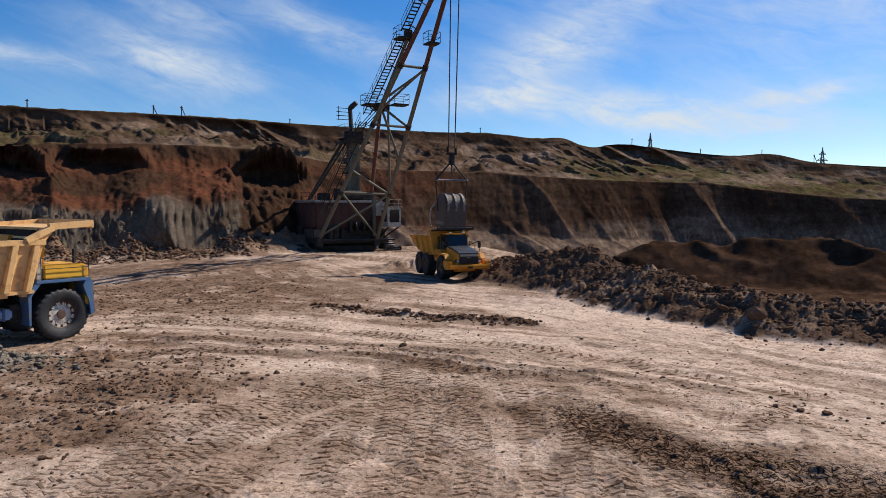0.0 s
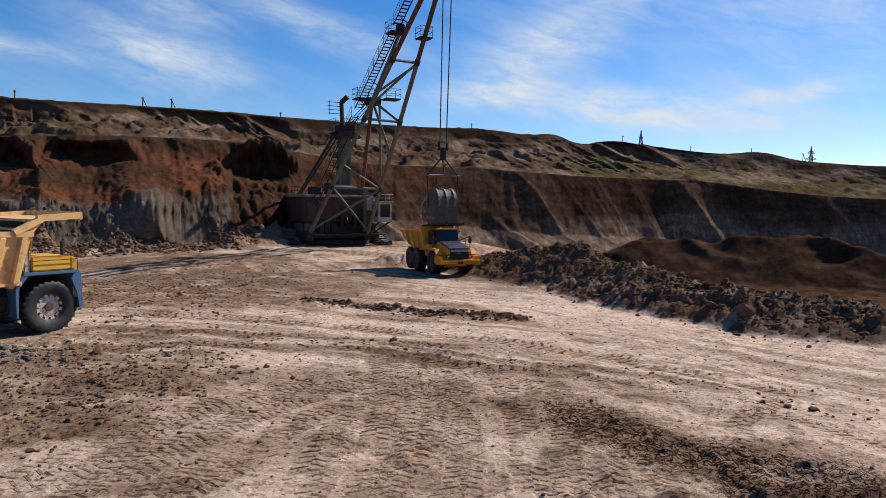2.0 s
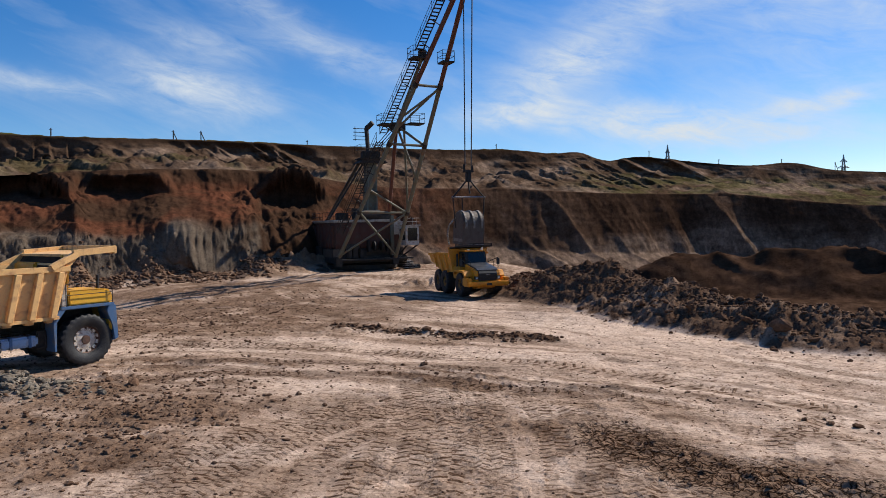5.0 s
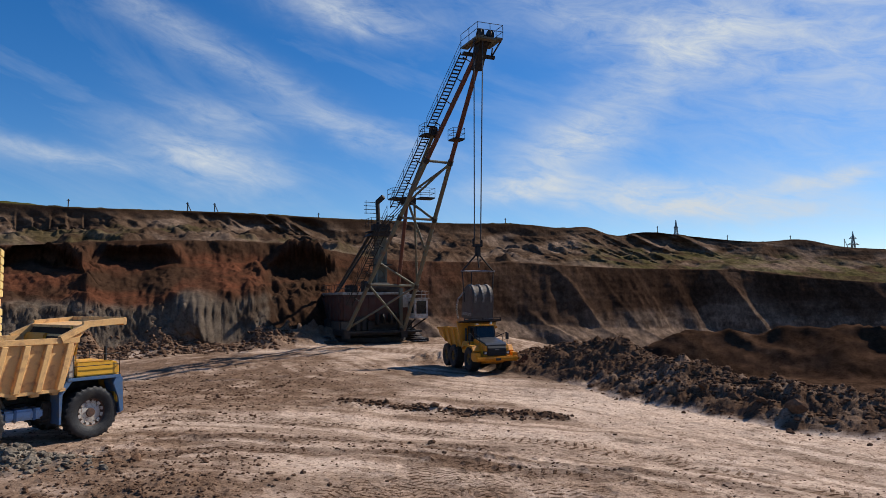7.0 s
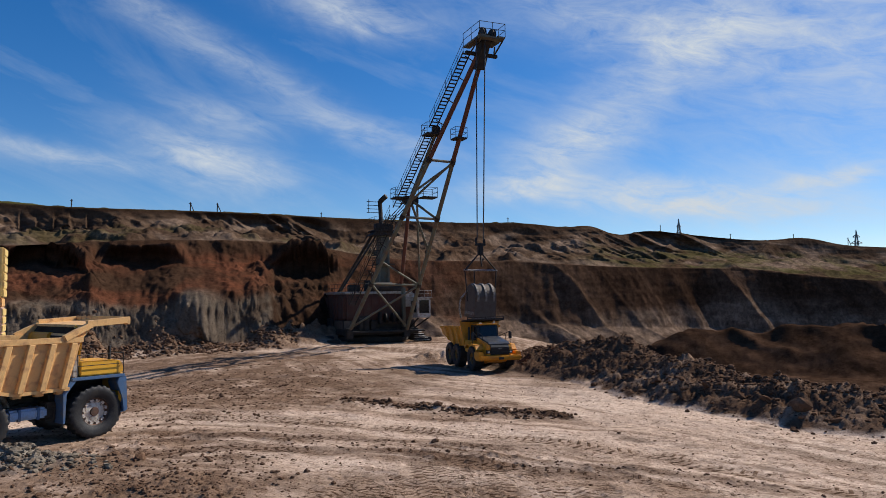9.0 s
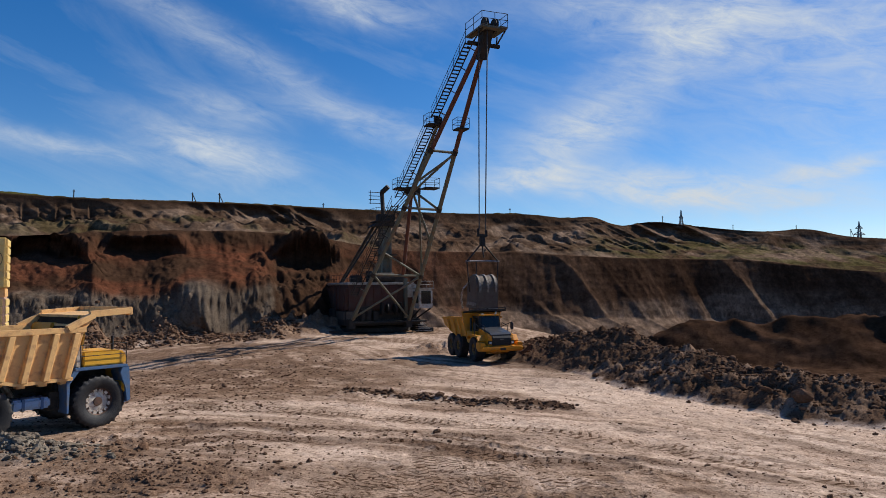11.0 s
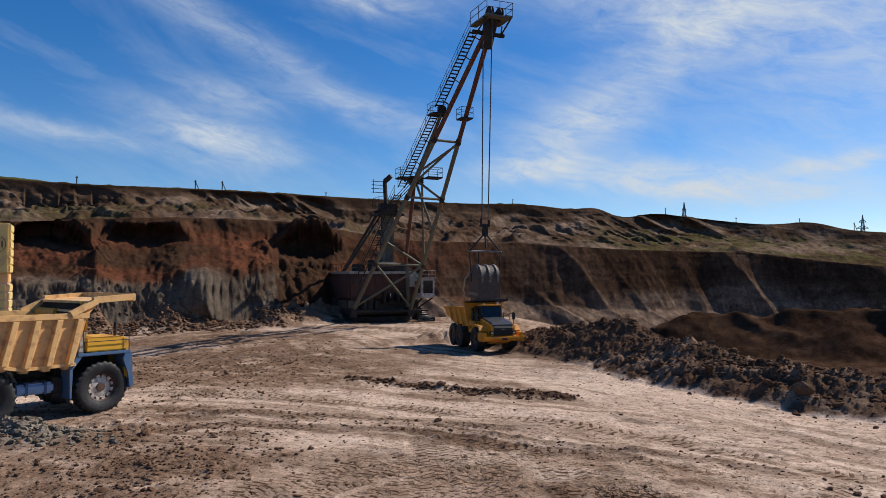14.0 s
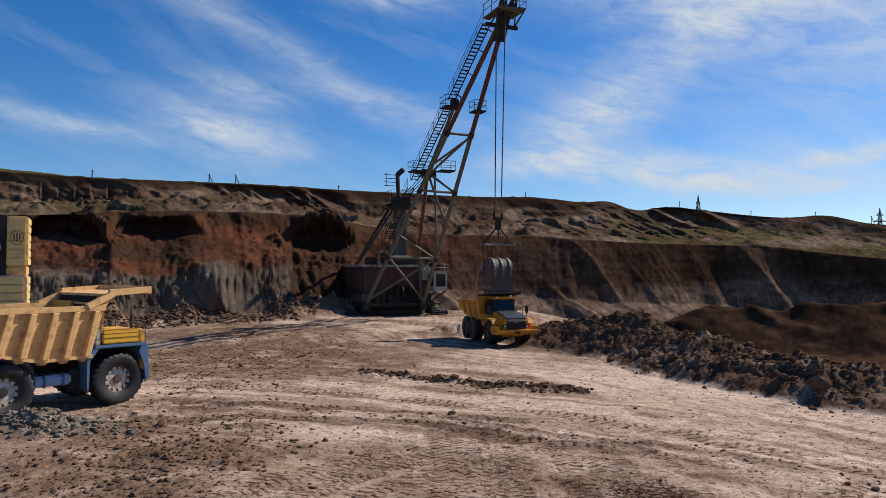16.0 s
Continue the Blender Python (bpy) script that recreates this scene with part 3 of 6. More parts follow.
    for k, (line, half, pitch) in enumerate(TRACKS):
        d, along, metres, side = seg(xn + 0.10 * vnoise(xn / 2, yn / 2, 240 + k), yn, line)
        inside = step(half * 1.12, half * 0.9, d) * step(0.0, 0.04, along) * step(1.0, 0.96, along)
        worn = inside * np.clip(step(-0.5, 0.15, vnoise(xn / 1.3, yn / 1.3, 140 + k)) + 0.1, 0, 1) * (0.75 if k >= 14 else 1.0)
        over = worn > best
        best = np.where(over, worn, best)
        print_u, print_v = np.where(over, metres / pitch, print_u), np.where(over, d * side / half, print_v)
        sink = sink - 0.012 * inside + 0.018 * step(0.16, 0.0, np.abs(d - half * 1.2)) * worn * (0.6 + 0.6 * nn)
    floor[near] = floor[near] + np.clip(sink, -0.03, 0.04)
    tread[near] = np.stack([print_u, print_v, best], -1)
    # ridges of loose clods
    d_w = seg(x, y, WINDROW)[0]
    clump = np.clip(0.55 + fbm(x / 0.55, y / 0.55, 3, 151), 0, 2)
    floor = floor + 0.13 * step(0.9, 0.0, d_w) * clump
    d_a = seg(x, y, ARC)[0]
    arc_m = step(0.62, 0.15, d_a + 0.25 * n2) * step(-0.5, 0.2, vnoise(x / 2.5, y / 2.5, 157))
    floor = floor + 0.06 * arc_m * clump
    d_h, s_h = seg(x, y, HEAP)[:2]
    hh = np.interp(s_h, np.linspace(0, 1, len(HEAP_H)), HEAP_H) * np.clip(1 - d_h / (4.6 - 0.8 * s_h), 0, 1) ** 0.9 * (0.85 + 0.3 * fbm(x / 3.5, y / 3.5, 2, 161))
    on_heap = step(0.05, 0.5, hh)
    hh = hh + on_heap * (0.2 * fbm(x / 0.9, y / 0.9, 3, 165) + 0.15 * fbm(x / 0.3, y / 0.3, 3, 168))
    d_s = seg(x, y, SPOIL)[0]
    sp = 2.7 * np.clip(1 - d_s / 5.4, 0, 1) * (0.85 + 0.35 * ridged(x / 7 + y / 9, y / 8, 2, 171) + 0.35 * fbm(x / 5, y / 5, 3, 172)) + 0.1 * fbm(x / 1.5, y / 1.5, 3, 173)
    floor = floor + np.maximum(hh, 0)
    floor = np.maximum(floor, np.where(d_s < 7.5, sp + np.minimum(floor, 0) * 0.3, -99))
    pile = 0.42 * np.clip(1.15 - np.hypot(x + 15.1, (y - 22.2) * 1.8) / 2.6, 0, 1) * (1 + 0.5 * fbm(x / 0.5, y / 0.5, 2, 181))
    small = 0.9 * np.clip(1 - np.hypot((x + 1.8) / 1.8, y - 60.5) / 2.6, 0, 1) * (1 + 0.5 * fbm(x / 0.7, y / 0.7, 3, 185))
    floor = floor + np.maximum(pile, 0) + np.maximum(small, 0)
    talus = left * step(toe - 8, toe + 1, r) ** 2 * step(edge + 1, edge - 5, r) * 2.3 * (1 + 0.5 * fbm(x / 1.4, y / 1.4, 4, 187)) * np.clip(0.6 + fbm(arc / 7, r / 90, 2, 189), 0, 1.4)
    floor = floor + talus
    fan = 3.4 * np.exp(-((a + 23.5) / 3.2) ** 2) * np.clip(1 - np.abs(r - toe - 1.5) / 5.0, 0, 1) * (1 + 0.35 * fbm(x / 1.2, y / 1.2, 4, 191))
    talus = talus + fan
    floor = floor + fan
    h = floor * (1 - on_face) + np.maximum(z + (talus - fan) * 0.5, np.where(fan > 0.05, fan + 0.3 * z, -99)) * on_face

    # colours by what the ground is made of
    def mix(c, name, m):
        m = np.clip(m, 0, 1)
        return c * (1 - m[..., None]) + np.array(COL[name]) * m[..., None]
    c = np.zeros(x.shape + (3,)) + np.array(COL["tan"])
    c = mix(c, "brown", rough * 1.1 + 0.3 * n2 - 0.15)
    c = mix(c, "brown", np.clip(0.5 * n1 + 0.15, 0, 1) * 0.7 * (1 - smooth))
    c = mix(c, "pale", smooth * (0.75 - 0.6 * step(34, 46, r) + 0.5 * n1 + 0.25 * n2))
    c = mix(c, "pale", (1 - smooth) * step(0.05, 0.5, fbm(x / 2.6, y / 1.6, 3, 233)) * 0.55 * (1 - dirty))
    c = mix(c, "brown", step(0.1, 0.8, streak) * 0.55)
    c = mix(c, "pale", step(-0.1, -0.7, streak) * 0.6 * (1 - dirty))
    c = mix(c, "brown", step(0.1, 0.6, fbm(x / 0.9, y / 0.55, 4, 261)) * 0.4 * step(30, 22, r))
    c = mix(c, "brown", step(36, 48, r) * np.clip(0.3 + 0.5 * n1 + 0.4 * streak, 0, 0.7))
    c = mix(c, "brown", 0.35 * tread[..., 2])
    c = mix(c, "wet", 0.55 * step(0.75, 0.3, np.minimum(seg(x, y, TRACKS[8][0])[0], seg(x, y, TRACKS[9][0])[0] + 0.15) + 0.2 * n2))
    c = mix(c, "wet", step(0.55, 0.95, lumps * rough + 0.1 * n3) * 0.7)
    c = mix(c, "brown", slab * (1.0 + 0.4 * n2))
    c = mix(c, "plate", slab * step(-0.2, 0.4, n1 + n2) * 0.7)
    c = mix(c, "brown", 0.95 * dirty * (0.75 + 0.5 * n2))
    c = mix(c, "wet", arc_m * 0.7)
    c = mix(c, "clod", step(0.8, 0.2, d_w + 0.4 * n2) * step(-0.5, 0.2, vnoise(x / 1.5, y / 1.5, 159)))
    c = mix(c, "clod", pit * (1 - on_heap) * 0.8)
    c = mix(c, "clod", step(15, 12, d_s) * 0.9)
    # gap between heap and spoil: dark soil colour that also holds its shade
    c = mix(c, "umber", step(13, 10, d_s) * step(0.5, 2.5, r - np.interp(a, [4.4, 10.2, 17.5, 25.7, 32.3, 47], [57.2, 50, 40, 35.3, 34.7, 35])) * (0.9 + 0.15 * n2))
    c = mix(c, "umber", np.where(d_s < 9, step(-0.2, 0.3, sp), 0) * (1 - on_heap) * 0.97)
    c = mix(c, "clod", step(0.02, 0.2, hh + 0.08 * n2) * (0.95 + 0.25 * n2))
    c = mix(c, "grey", pile * 3 * (0.6 + 0.4 * n2))
    c = mix(c, "brown", talus * 0.9)
    # strata of the face, by height
    zz = h + 0.9 * fbm(arc / 6, r / 12, 3, 221)
    f = np.zeros_like(c) + np.array(COL["umber"])
    f = mix(f, "clod", (1 - left) * np.clip(0.1 + 0.7 * fbm(skew / 5, r / 9, 3, 225), 0, 1))
    f = mix(f, "red", left * step(4.6, 6.2, zz) * step(13.0, 9.0, zz) * np.clip(0.55 + 0.8 * fbm(arc / 9, zz / 2, 3, 231), 0, 1))
    f = mix(f, "red", 0.55 * step(4, -6, a) * (1 - left) * np.clip(0.5 + 0.9 * fbm(arc / 7, zz / 2.5, 3, 235), 0, 1))
    f = mix(f, "rock", left * step(6.0, 4.6, zz) * step(-15.0, -17.0, a + 0.8 * n2) * 0.9)
    # pale silt of the right toe, spread higher so its colour carries the sunlit base
    f = mix(f, "silt", (1 - left) * step(4.2, 0.4, zz + 2.2 * fbm(skew / 5, zz / 8, 2, 241)) * 0.9)
    f = mix(f, "upper", step(edge - 0.5, edge + 1.0, rr) * (0.85 + 0.2 * n1))
    f = mix(f, "silt", step(edge, edge + 1.0, rr) * np.clip(0.38 + 1.1 * fbm(arc / 5, zz / 1.6, 3, 245), 0, 1) * step(0.9, 0.6, v))
    f = mix(f, "umber", step(0.86, 0.95, v) * (0.8 + 0.2 * n1))
    f = mix(f, "umber", 0.5 * step(0.1, 0.7, fbm(arc / 3, zz / 0.8, 3, 247)))
    green = step(rim - 0.3, rim + 0.3, r) + step(7, 13, a) * step(edge + 0.3, edge + 1.5, rr) * step(0.35, 0.1, v) * np.clip(0.55 + 0.9 * n1, 0, 1) \
        + left * 0.6 * step(0.0, 0.5, n1) * step(edge, edge + 2, rr) * step(0.2, 0.0, v)
    f = mix(f, "grass", green * np.where(r > rim - 0.3, 1.0, 0.6))
    c = c * (1 - on_face[..., None]) + f * on_face[..., None]
    return h * ahead + floor * (1 - ahead), np.clip(c, 0.004, 1), tread, slab


def ground_sheet():
    fine = np.arange(-38.5, 35.51, 0.085)
    az = np.concatenate([np.arange(-180, -60, 5.0), np.arange(-60, -38.5, 1.0), fine, np.arange(36, 60, 1.0), np.arange(60, 180, 5.0)])
    rad = [0.0, 0.6]
    while rad[-1] < 7:
        rad.append(rad[-1] * 1.2)
    while rad[-1] < 11:
        rad.append(rad[-1] + 0.12)
    while rad[-1] < 30:
        rad.append(rad[-1] * 1.0029)
    while rad[-1] < 64:
        rad.append(rad[-1] * 1.0046)
    # past the floor the rows follow the foot, the bench and the rim of the face, so that the steep parts are finely divided
    toe, edge, foot, rim = (by_bearing(t, az)[:, None] for t in (TOE_R, EDGE_R, FOOT_R, RIM_R))
    near = np.repeat(np.array(rad)[None], len(az), 0)
    last = near[:, -1:]

    def rows(r0, r1, n):
        return r0 + (r1 - r0) * np.linspace(0, 1, n + 1)[None, 1:]
    far = rim + 1.5 + np.array([1, 3, 7, 13, 22, 35, 60, 110, 200, 400, 900, 2000, 4500.0])[None]
    R = np.concatenate([near, rows(last, toe - 4, 26), rows(toe - 4, edge + 2.5, 150), rows(edge + 2.5, foot - 2.5, 34), rows(foot - 2.5, rim + 1.5, 90), far], 1)
    A = np.repeat(np.radians(az)[:, None], R.shape[1], 1)
    X, Y = R * np.sin(A), R * np.cos(A)
    Z, C, tread, slab = terrain(X, Y)
    # break the steep faces up along the line of sight of the slope: bedding, columns in the rock tier, gullies, lumps
    deg = np.degrees(A)
    arc = A * 110
    left = step(-5, -12, deg)
    on = (1 - 0.8 * step(edge + 0.5, edge + 2.5, R) * step(foot + 0.5, foot - 2, R)) * step(toe - 1.5, toe + 1.5, R) * step(rim - 0.3, rim - 1.6, R) * step(82, 62, np.abs(deg))
    bed = Z / 1.5 + 0.5 * fbm(arc / 18, Z / 9, 2, 401)
    bed = bed - np.floor(bed)
    tier = left * step(-15.2, -17.5, deg) * step(6.0, 4.8, Z) * step(0.2, 1.0, Z)
    col = np.abs(np.sin(arc / 0.36 + 1.5 * vnoise(arc / 3, Z / 4, 403)))
    lump = 0.38 * fbm(arc / 3.4, Z / 2.6, 4, 405) + 0.3 * (ridged(arc / 6.5 + Z / 9, Z / 8, 3, 411) - 0.6) + 0.24 * fbm(arc / 0.9, Z / 0.7, 4, 415) + 0.2 * fbm(arc / 0.9, Z / 7, 2, 419)
    n_t = vnoise(arc / 2, Z / 3, 431)
    beds = Z / 0.55 + 0.4 * n_t
    columns = step(-24.0, -23.0, deg) * step(-18.8, -20.0, deg)
    shift = on * (lump * (0.2 + 0.4 * left) * (1 - 0.5 * tier) + 0.14 * bed * (0.4 + 0.6 * step(edge - 1, edge + 1, R))
                  + tier * (0.42 * columns * col ** 0.5 + 0.35 * (1 - columns) * (beds - np.floor(beds)) + 0.12 * fbm(arc / 0.7, Z / 0.5, 3, 423)))
    # rain-cut flutes of the upper face
    high = step(edge + 2, edge + 4, R) * step(rim - 0.15, rim - 0.7, R) * step(82, 62, np.abs(deg))
    shift = shift + high * (1.3 * (ridged(arc / 5.5 + 0.25 * Z, Z / 9, 3, 441) - 0.6) + 0.3 * fbm(arc / 1.1, Z / 0.9, 3, 443)) * np.clip(0.6 + 0.8 * fbm(arc / 16, Z / 30, 2, 445), 0.1, 1.3) * (1 - 0.65 * step(-20, -27, deg))
    # the upright bites are undercut
    deep = np.interp(deg, [-36, -35, -29.8, -29.0, -28.2, -27.4, -24, -22.6, -16.4, -15.2, -12, -10.8], [0.9, 1, 1, 0.1, 0.1, 0.6, 0.6, 0, 0, 0.55, 0.55, 0])
    wide = edge - toe
    back = np.interp(deg, BITE_A, BITE_BACK)
    z_foot = 5.3 + (toe + back * wide) * np.interp(deg, BITE_A, BITE_FOOT) + 0.3 * n_t
    z_top = 5.3 + (toe + (back + 0.05) * wide) * np.interp(deg, BITE_A, BITE_TOP) + 0.25 * n_t
    shift = shift - on * deep * 4.0 * step(z_foot - 0.1, z_foot + 0.9, Z) * step(z_top - 0.15, z_top - 0.7, Z) * step(edge, edge - 0.5, R)
    # bites of a digging bucket side by side below the rim
    row = (R > (foot + rim) / 2).astype(float)
    tooth = (deg + 33.6) / 1.05 + 0.5 * (1 - row)
    shift = shift + on * 1.1 * (tooth - np.floor(tooth) - 0.5) * step(-34.0, -33.4, deg) * step(-28.2, -28.8, deg) * step(foot - 2.5, foot - 1.5, R)
    shift = shift + on * 5.5 * np.exp(-((deg + 21.4 + 0.3 * n_t) / 1.7) ** 2) * np.clip(1 - Z / 7.5, 0, 1)      # rock spur
    X, Y = X - shift * np.sin(A), Y - shift * np.cos(A)
    na, nr = A.shape
    verts = np.stack([X, Y, Z], -1).reshape(-1, 3)
    i, j = np.meshgrid(np.arange(na), np.arange(nr - 1), indexing="ij")
    i2 = (i + 1) % na
    quads = np.stack([i * nr + j, i * nr + j + 1, i2 * nr + j + 1, i2 * nr + j], -1).reshape(-1, 4)
    me = bpy.data.meshes.new("ground")
    me.vertices.add(len(verts))
    me.vertices.foreach_set("co", verts.ravel().astype(np.float32))
    me.loops.add(quads.size)
    me.loops.foreach_set("vertex_index", quads.ravel().astype(np.int32))
    me.polygons.add(len(quads))
    me.polygons.foreach_set("loop_start", np.arange(0, quads.size, 4, dtype=np.int32))
    me.update(calc_edges=True)
    attr = me.attributes.new("soil", "FLOAT_COLOR", "POINT")
    attr.data.foreach_set("color", np.concatenate([C.reshape(-1, 3), np.ones((len(verts), 1))], 1).ravel().astype(np.float32))
    for name, kind, field, value in (("tread", "FLOAT_VECTOR", "vector", tread), ("plates", "FLOAT", "value", slab)):
        me.attributes.new(name, kind, "POINT").data.foreach_set(field, value.ravel().astype(np.float32))
    grain = me.attributes.new("grain", "FLOAT", "POINT")
    grain.data.foreach_set("value", np.broadcast_to(1 - np.maximum((0.6 - 0.3 * left) * step(toe - 6, toe + 1, R), 0.6 * step(12, 8, seg(X, Y, SPOIL)[0]) * step(36, 40, R)) * step(82, 62, np.abs(deg)), R.shape).ravel().astype(np.float32))
    me.polygons.foreach_set("use_smooth", np.ones(len(quads), dtype=bool))
    me.materials.append(mat_soil)
    ob = new("ground", me)
    return tagged(ob, "bare rutted quarry floor, terraced brown earth face and grassy rim", "ground", kind="structure")


def ground_z(x, y):
    return float(terrain(np.array([float(x)]), np.array([float(y)]))[0][0])


ground = ground_sheet()

# ---- mesh helpers ----
def part(name, bm, mat, parent=None, label="", smooth=False):
    me = bpy.data.meshes.new(name)
    bmesh.ops.recalc_face_normals(bm, faces=bm.faces[:])
    if smooth:
        for f in bm.faces:
            f.smooth = True
        for e in bm.edges:
            if len(e.link_faces) == 2 and e.calc_face_angle(0) > 0.7:
                e.smooth = False
    bm.to_mesh(me)
    bm.free()
    me.materials.append(mat)
    ob = new(name, me)
    if parent:
        ob.parent = parent
    return tagged(ob, label) if label else ob


def thing(name, m, label, category, group=""):
    ob = new(name)
    ob.empty_display_size = 0.3
    ob.matrix_world = m
    return tagged(ob, label, category, group)


def box(bm, x0, x1, y0, y1, z0, z1, bevel=0.0, m=None):
    """A box by its bounds, with bevelled edges, placed by m."""
    mat = Matrix.Translation(((x0 + x1) / 2, (y0 + y1) / 2, (z0 + z1) / 2)) @ Matrix.Diagonal((abs(x1 - x0), abs(y1 - y0), abs(z1 - z0), 1))
    vs = bmesh.ops.create_cube(bm, size=1, matrix=mat)["verts"]
    if bevel:
        es = list({e for v in vs for e in v.link_edges})
        vs = list(set(bmesh.ops.bevel(bm, geom=es, offset=bevel, segments=2, affect="EDGES")["verts"]))
    if m is not None:
        bmesh.ops.transform(bm, matrix=m, verts=vs)
    return bm


def boxes(*rows, bevel=0.0):
    bm = bmesh.new()
    for r in rows:
        box(bm, *r, bevel=bevel)
    return bm


def tube(bm, p, q, r, r2=None, n=8):
    p, q = Vector(p), Vector(q)
    d = q - p
    m = Matrix.Translation((p + q) / 2) @ d.to_track_quat("Z", "Y").to_matrix().to_4x4()
    bmesh.ops.create_cone(bm, cap_ends=True, segments=n, radius1=r, radius2=r if r2 is None else r2, depth=d.length, matrix=m)
    return bm


def tubes(r, *pairs, n=8):
    bm = bmesh.new()
    for p, q in pairs:
        tube(bm, p, q, r, n=n)
    return bm


def pipe(r, pts, n=6):
    bm = bmesh.new()
    for p, q in zip(pts, pts[1:]):
        tube(bm, p, q, r, n=n)
    return bm


def beam(bm, p, q, w, h):
    """A straight bar of rectangular section from p to q."""
    p, q = Vector(p), Vector(q)
    d = q - p
    m = Matrix.Translation((p + q) / 2) @ d.to_track_quat("Z", "Y").to_matrix().to_4x4() @ Matrix.Diagonal((w, h, d.length, 1))
    bmesh.ops.create_cube(bm, size=1, matrix=m)
    return bm


def prism(pts, y0, y1, bevel=0.0, axis="y"):
    """A side outline (x, z) pulled across from y0 to y1; or (y, z) along x."""
    bm = bmesh.new()
    put = (lambda a, b, c: (a, c, b)) if axis == "y" else ((lambda a, b, c: (c, a, b)) if axis == "x" else (lambda a, b, c: (a, b, c)))
    lo = [bm.verts.new(put(a, b, y0)) for a, b in pts]
    hi = [bm.verts.new(put(a, b, y1)) for a, b in pts]
    bm.faces.new(lo)
    bm.faces.new(hi[::-1])
    for i in range(len(pts)):
        j = (i + 1) % len(pts)
        bm.faces.new((lo[i], lo[j], hi[j], hi[i]))
    if bevel:
        bmesh.ops.bevel(bm, geom=bm.edges[:], offset=bevel, segments=2, affect="EDGES")
    return bm


def lathe(profile, n=40, cap=True):
    """Turns (radius, y) round the y axis."""
    bm = bmesh.new()
    rings = []
    for r, y in profile:
        rings.append([bm.verts.new((r * math.cos(2 * math.pi * i / n), y, r * math.sin(2 * math.pi * i / n))) for i in range(n)])
    for a, b in zip(rings, rings[1:]):
        for i in range(n):
            j = (i + 1) % n
            bm.faces.new((a[i], a[j], b[j], b[i]))
    if cap:
        bm.faces.new(rings[0][::-1])
        bm.faces.new(rings[-1])
    return bm


def panel(corners, thick, inward):
    """A plate on four or more corners, thickened along inward."""
    bm = bmesh.new()
    off = Vector(inward) * thick
    a = [bm.verts.new(Vector(c)) for c in corners]
    b = [bm.verts.new(Vector(c) + off) for c in corners]
    bm.faces.new(a)
    bm.faces.new(b[::-1])
    for i in range(len(a)):
        j = (i + 1) % len(a)
        bm.faces.new((a[i], a[j], b[j], b[i]))
    return bm


def rail(path, height=1.0, r=0.025, posts=True):
    """A handrail of two bars and posts along a path of points."""
    bm = bmesh.new()
    up = Vector((0, 0, height))
    for p, q in zip(path, path[1:]):
        p, q = Vector(p), Vector(q)
        for s in (0.5, 1.0):
            tube(bm, p + up * s, q + up * s, r, n=5)
    if posts:
        for p, q in zip(path, path[1:]):
            p, q = Vector(p), Vector(q)
            k = max(1, round((q - p).length / 1.3))
            for i in range(k + 1):
                a = p.lerp(q, i / k)
                tube(bm, a, a + up, r, n=5)
    return bm


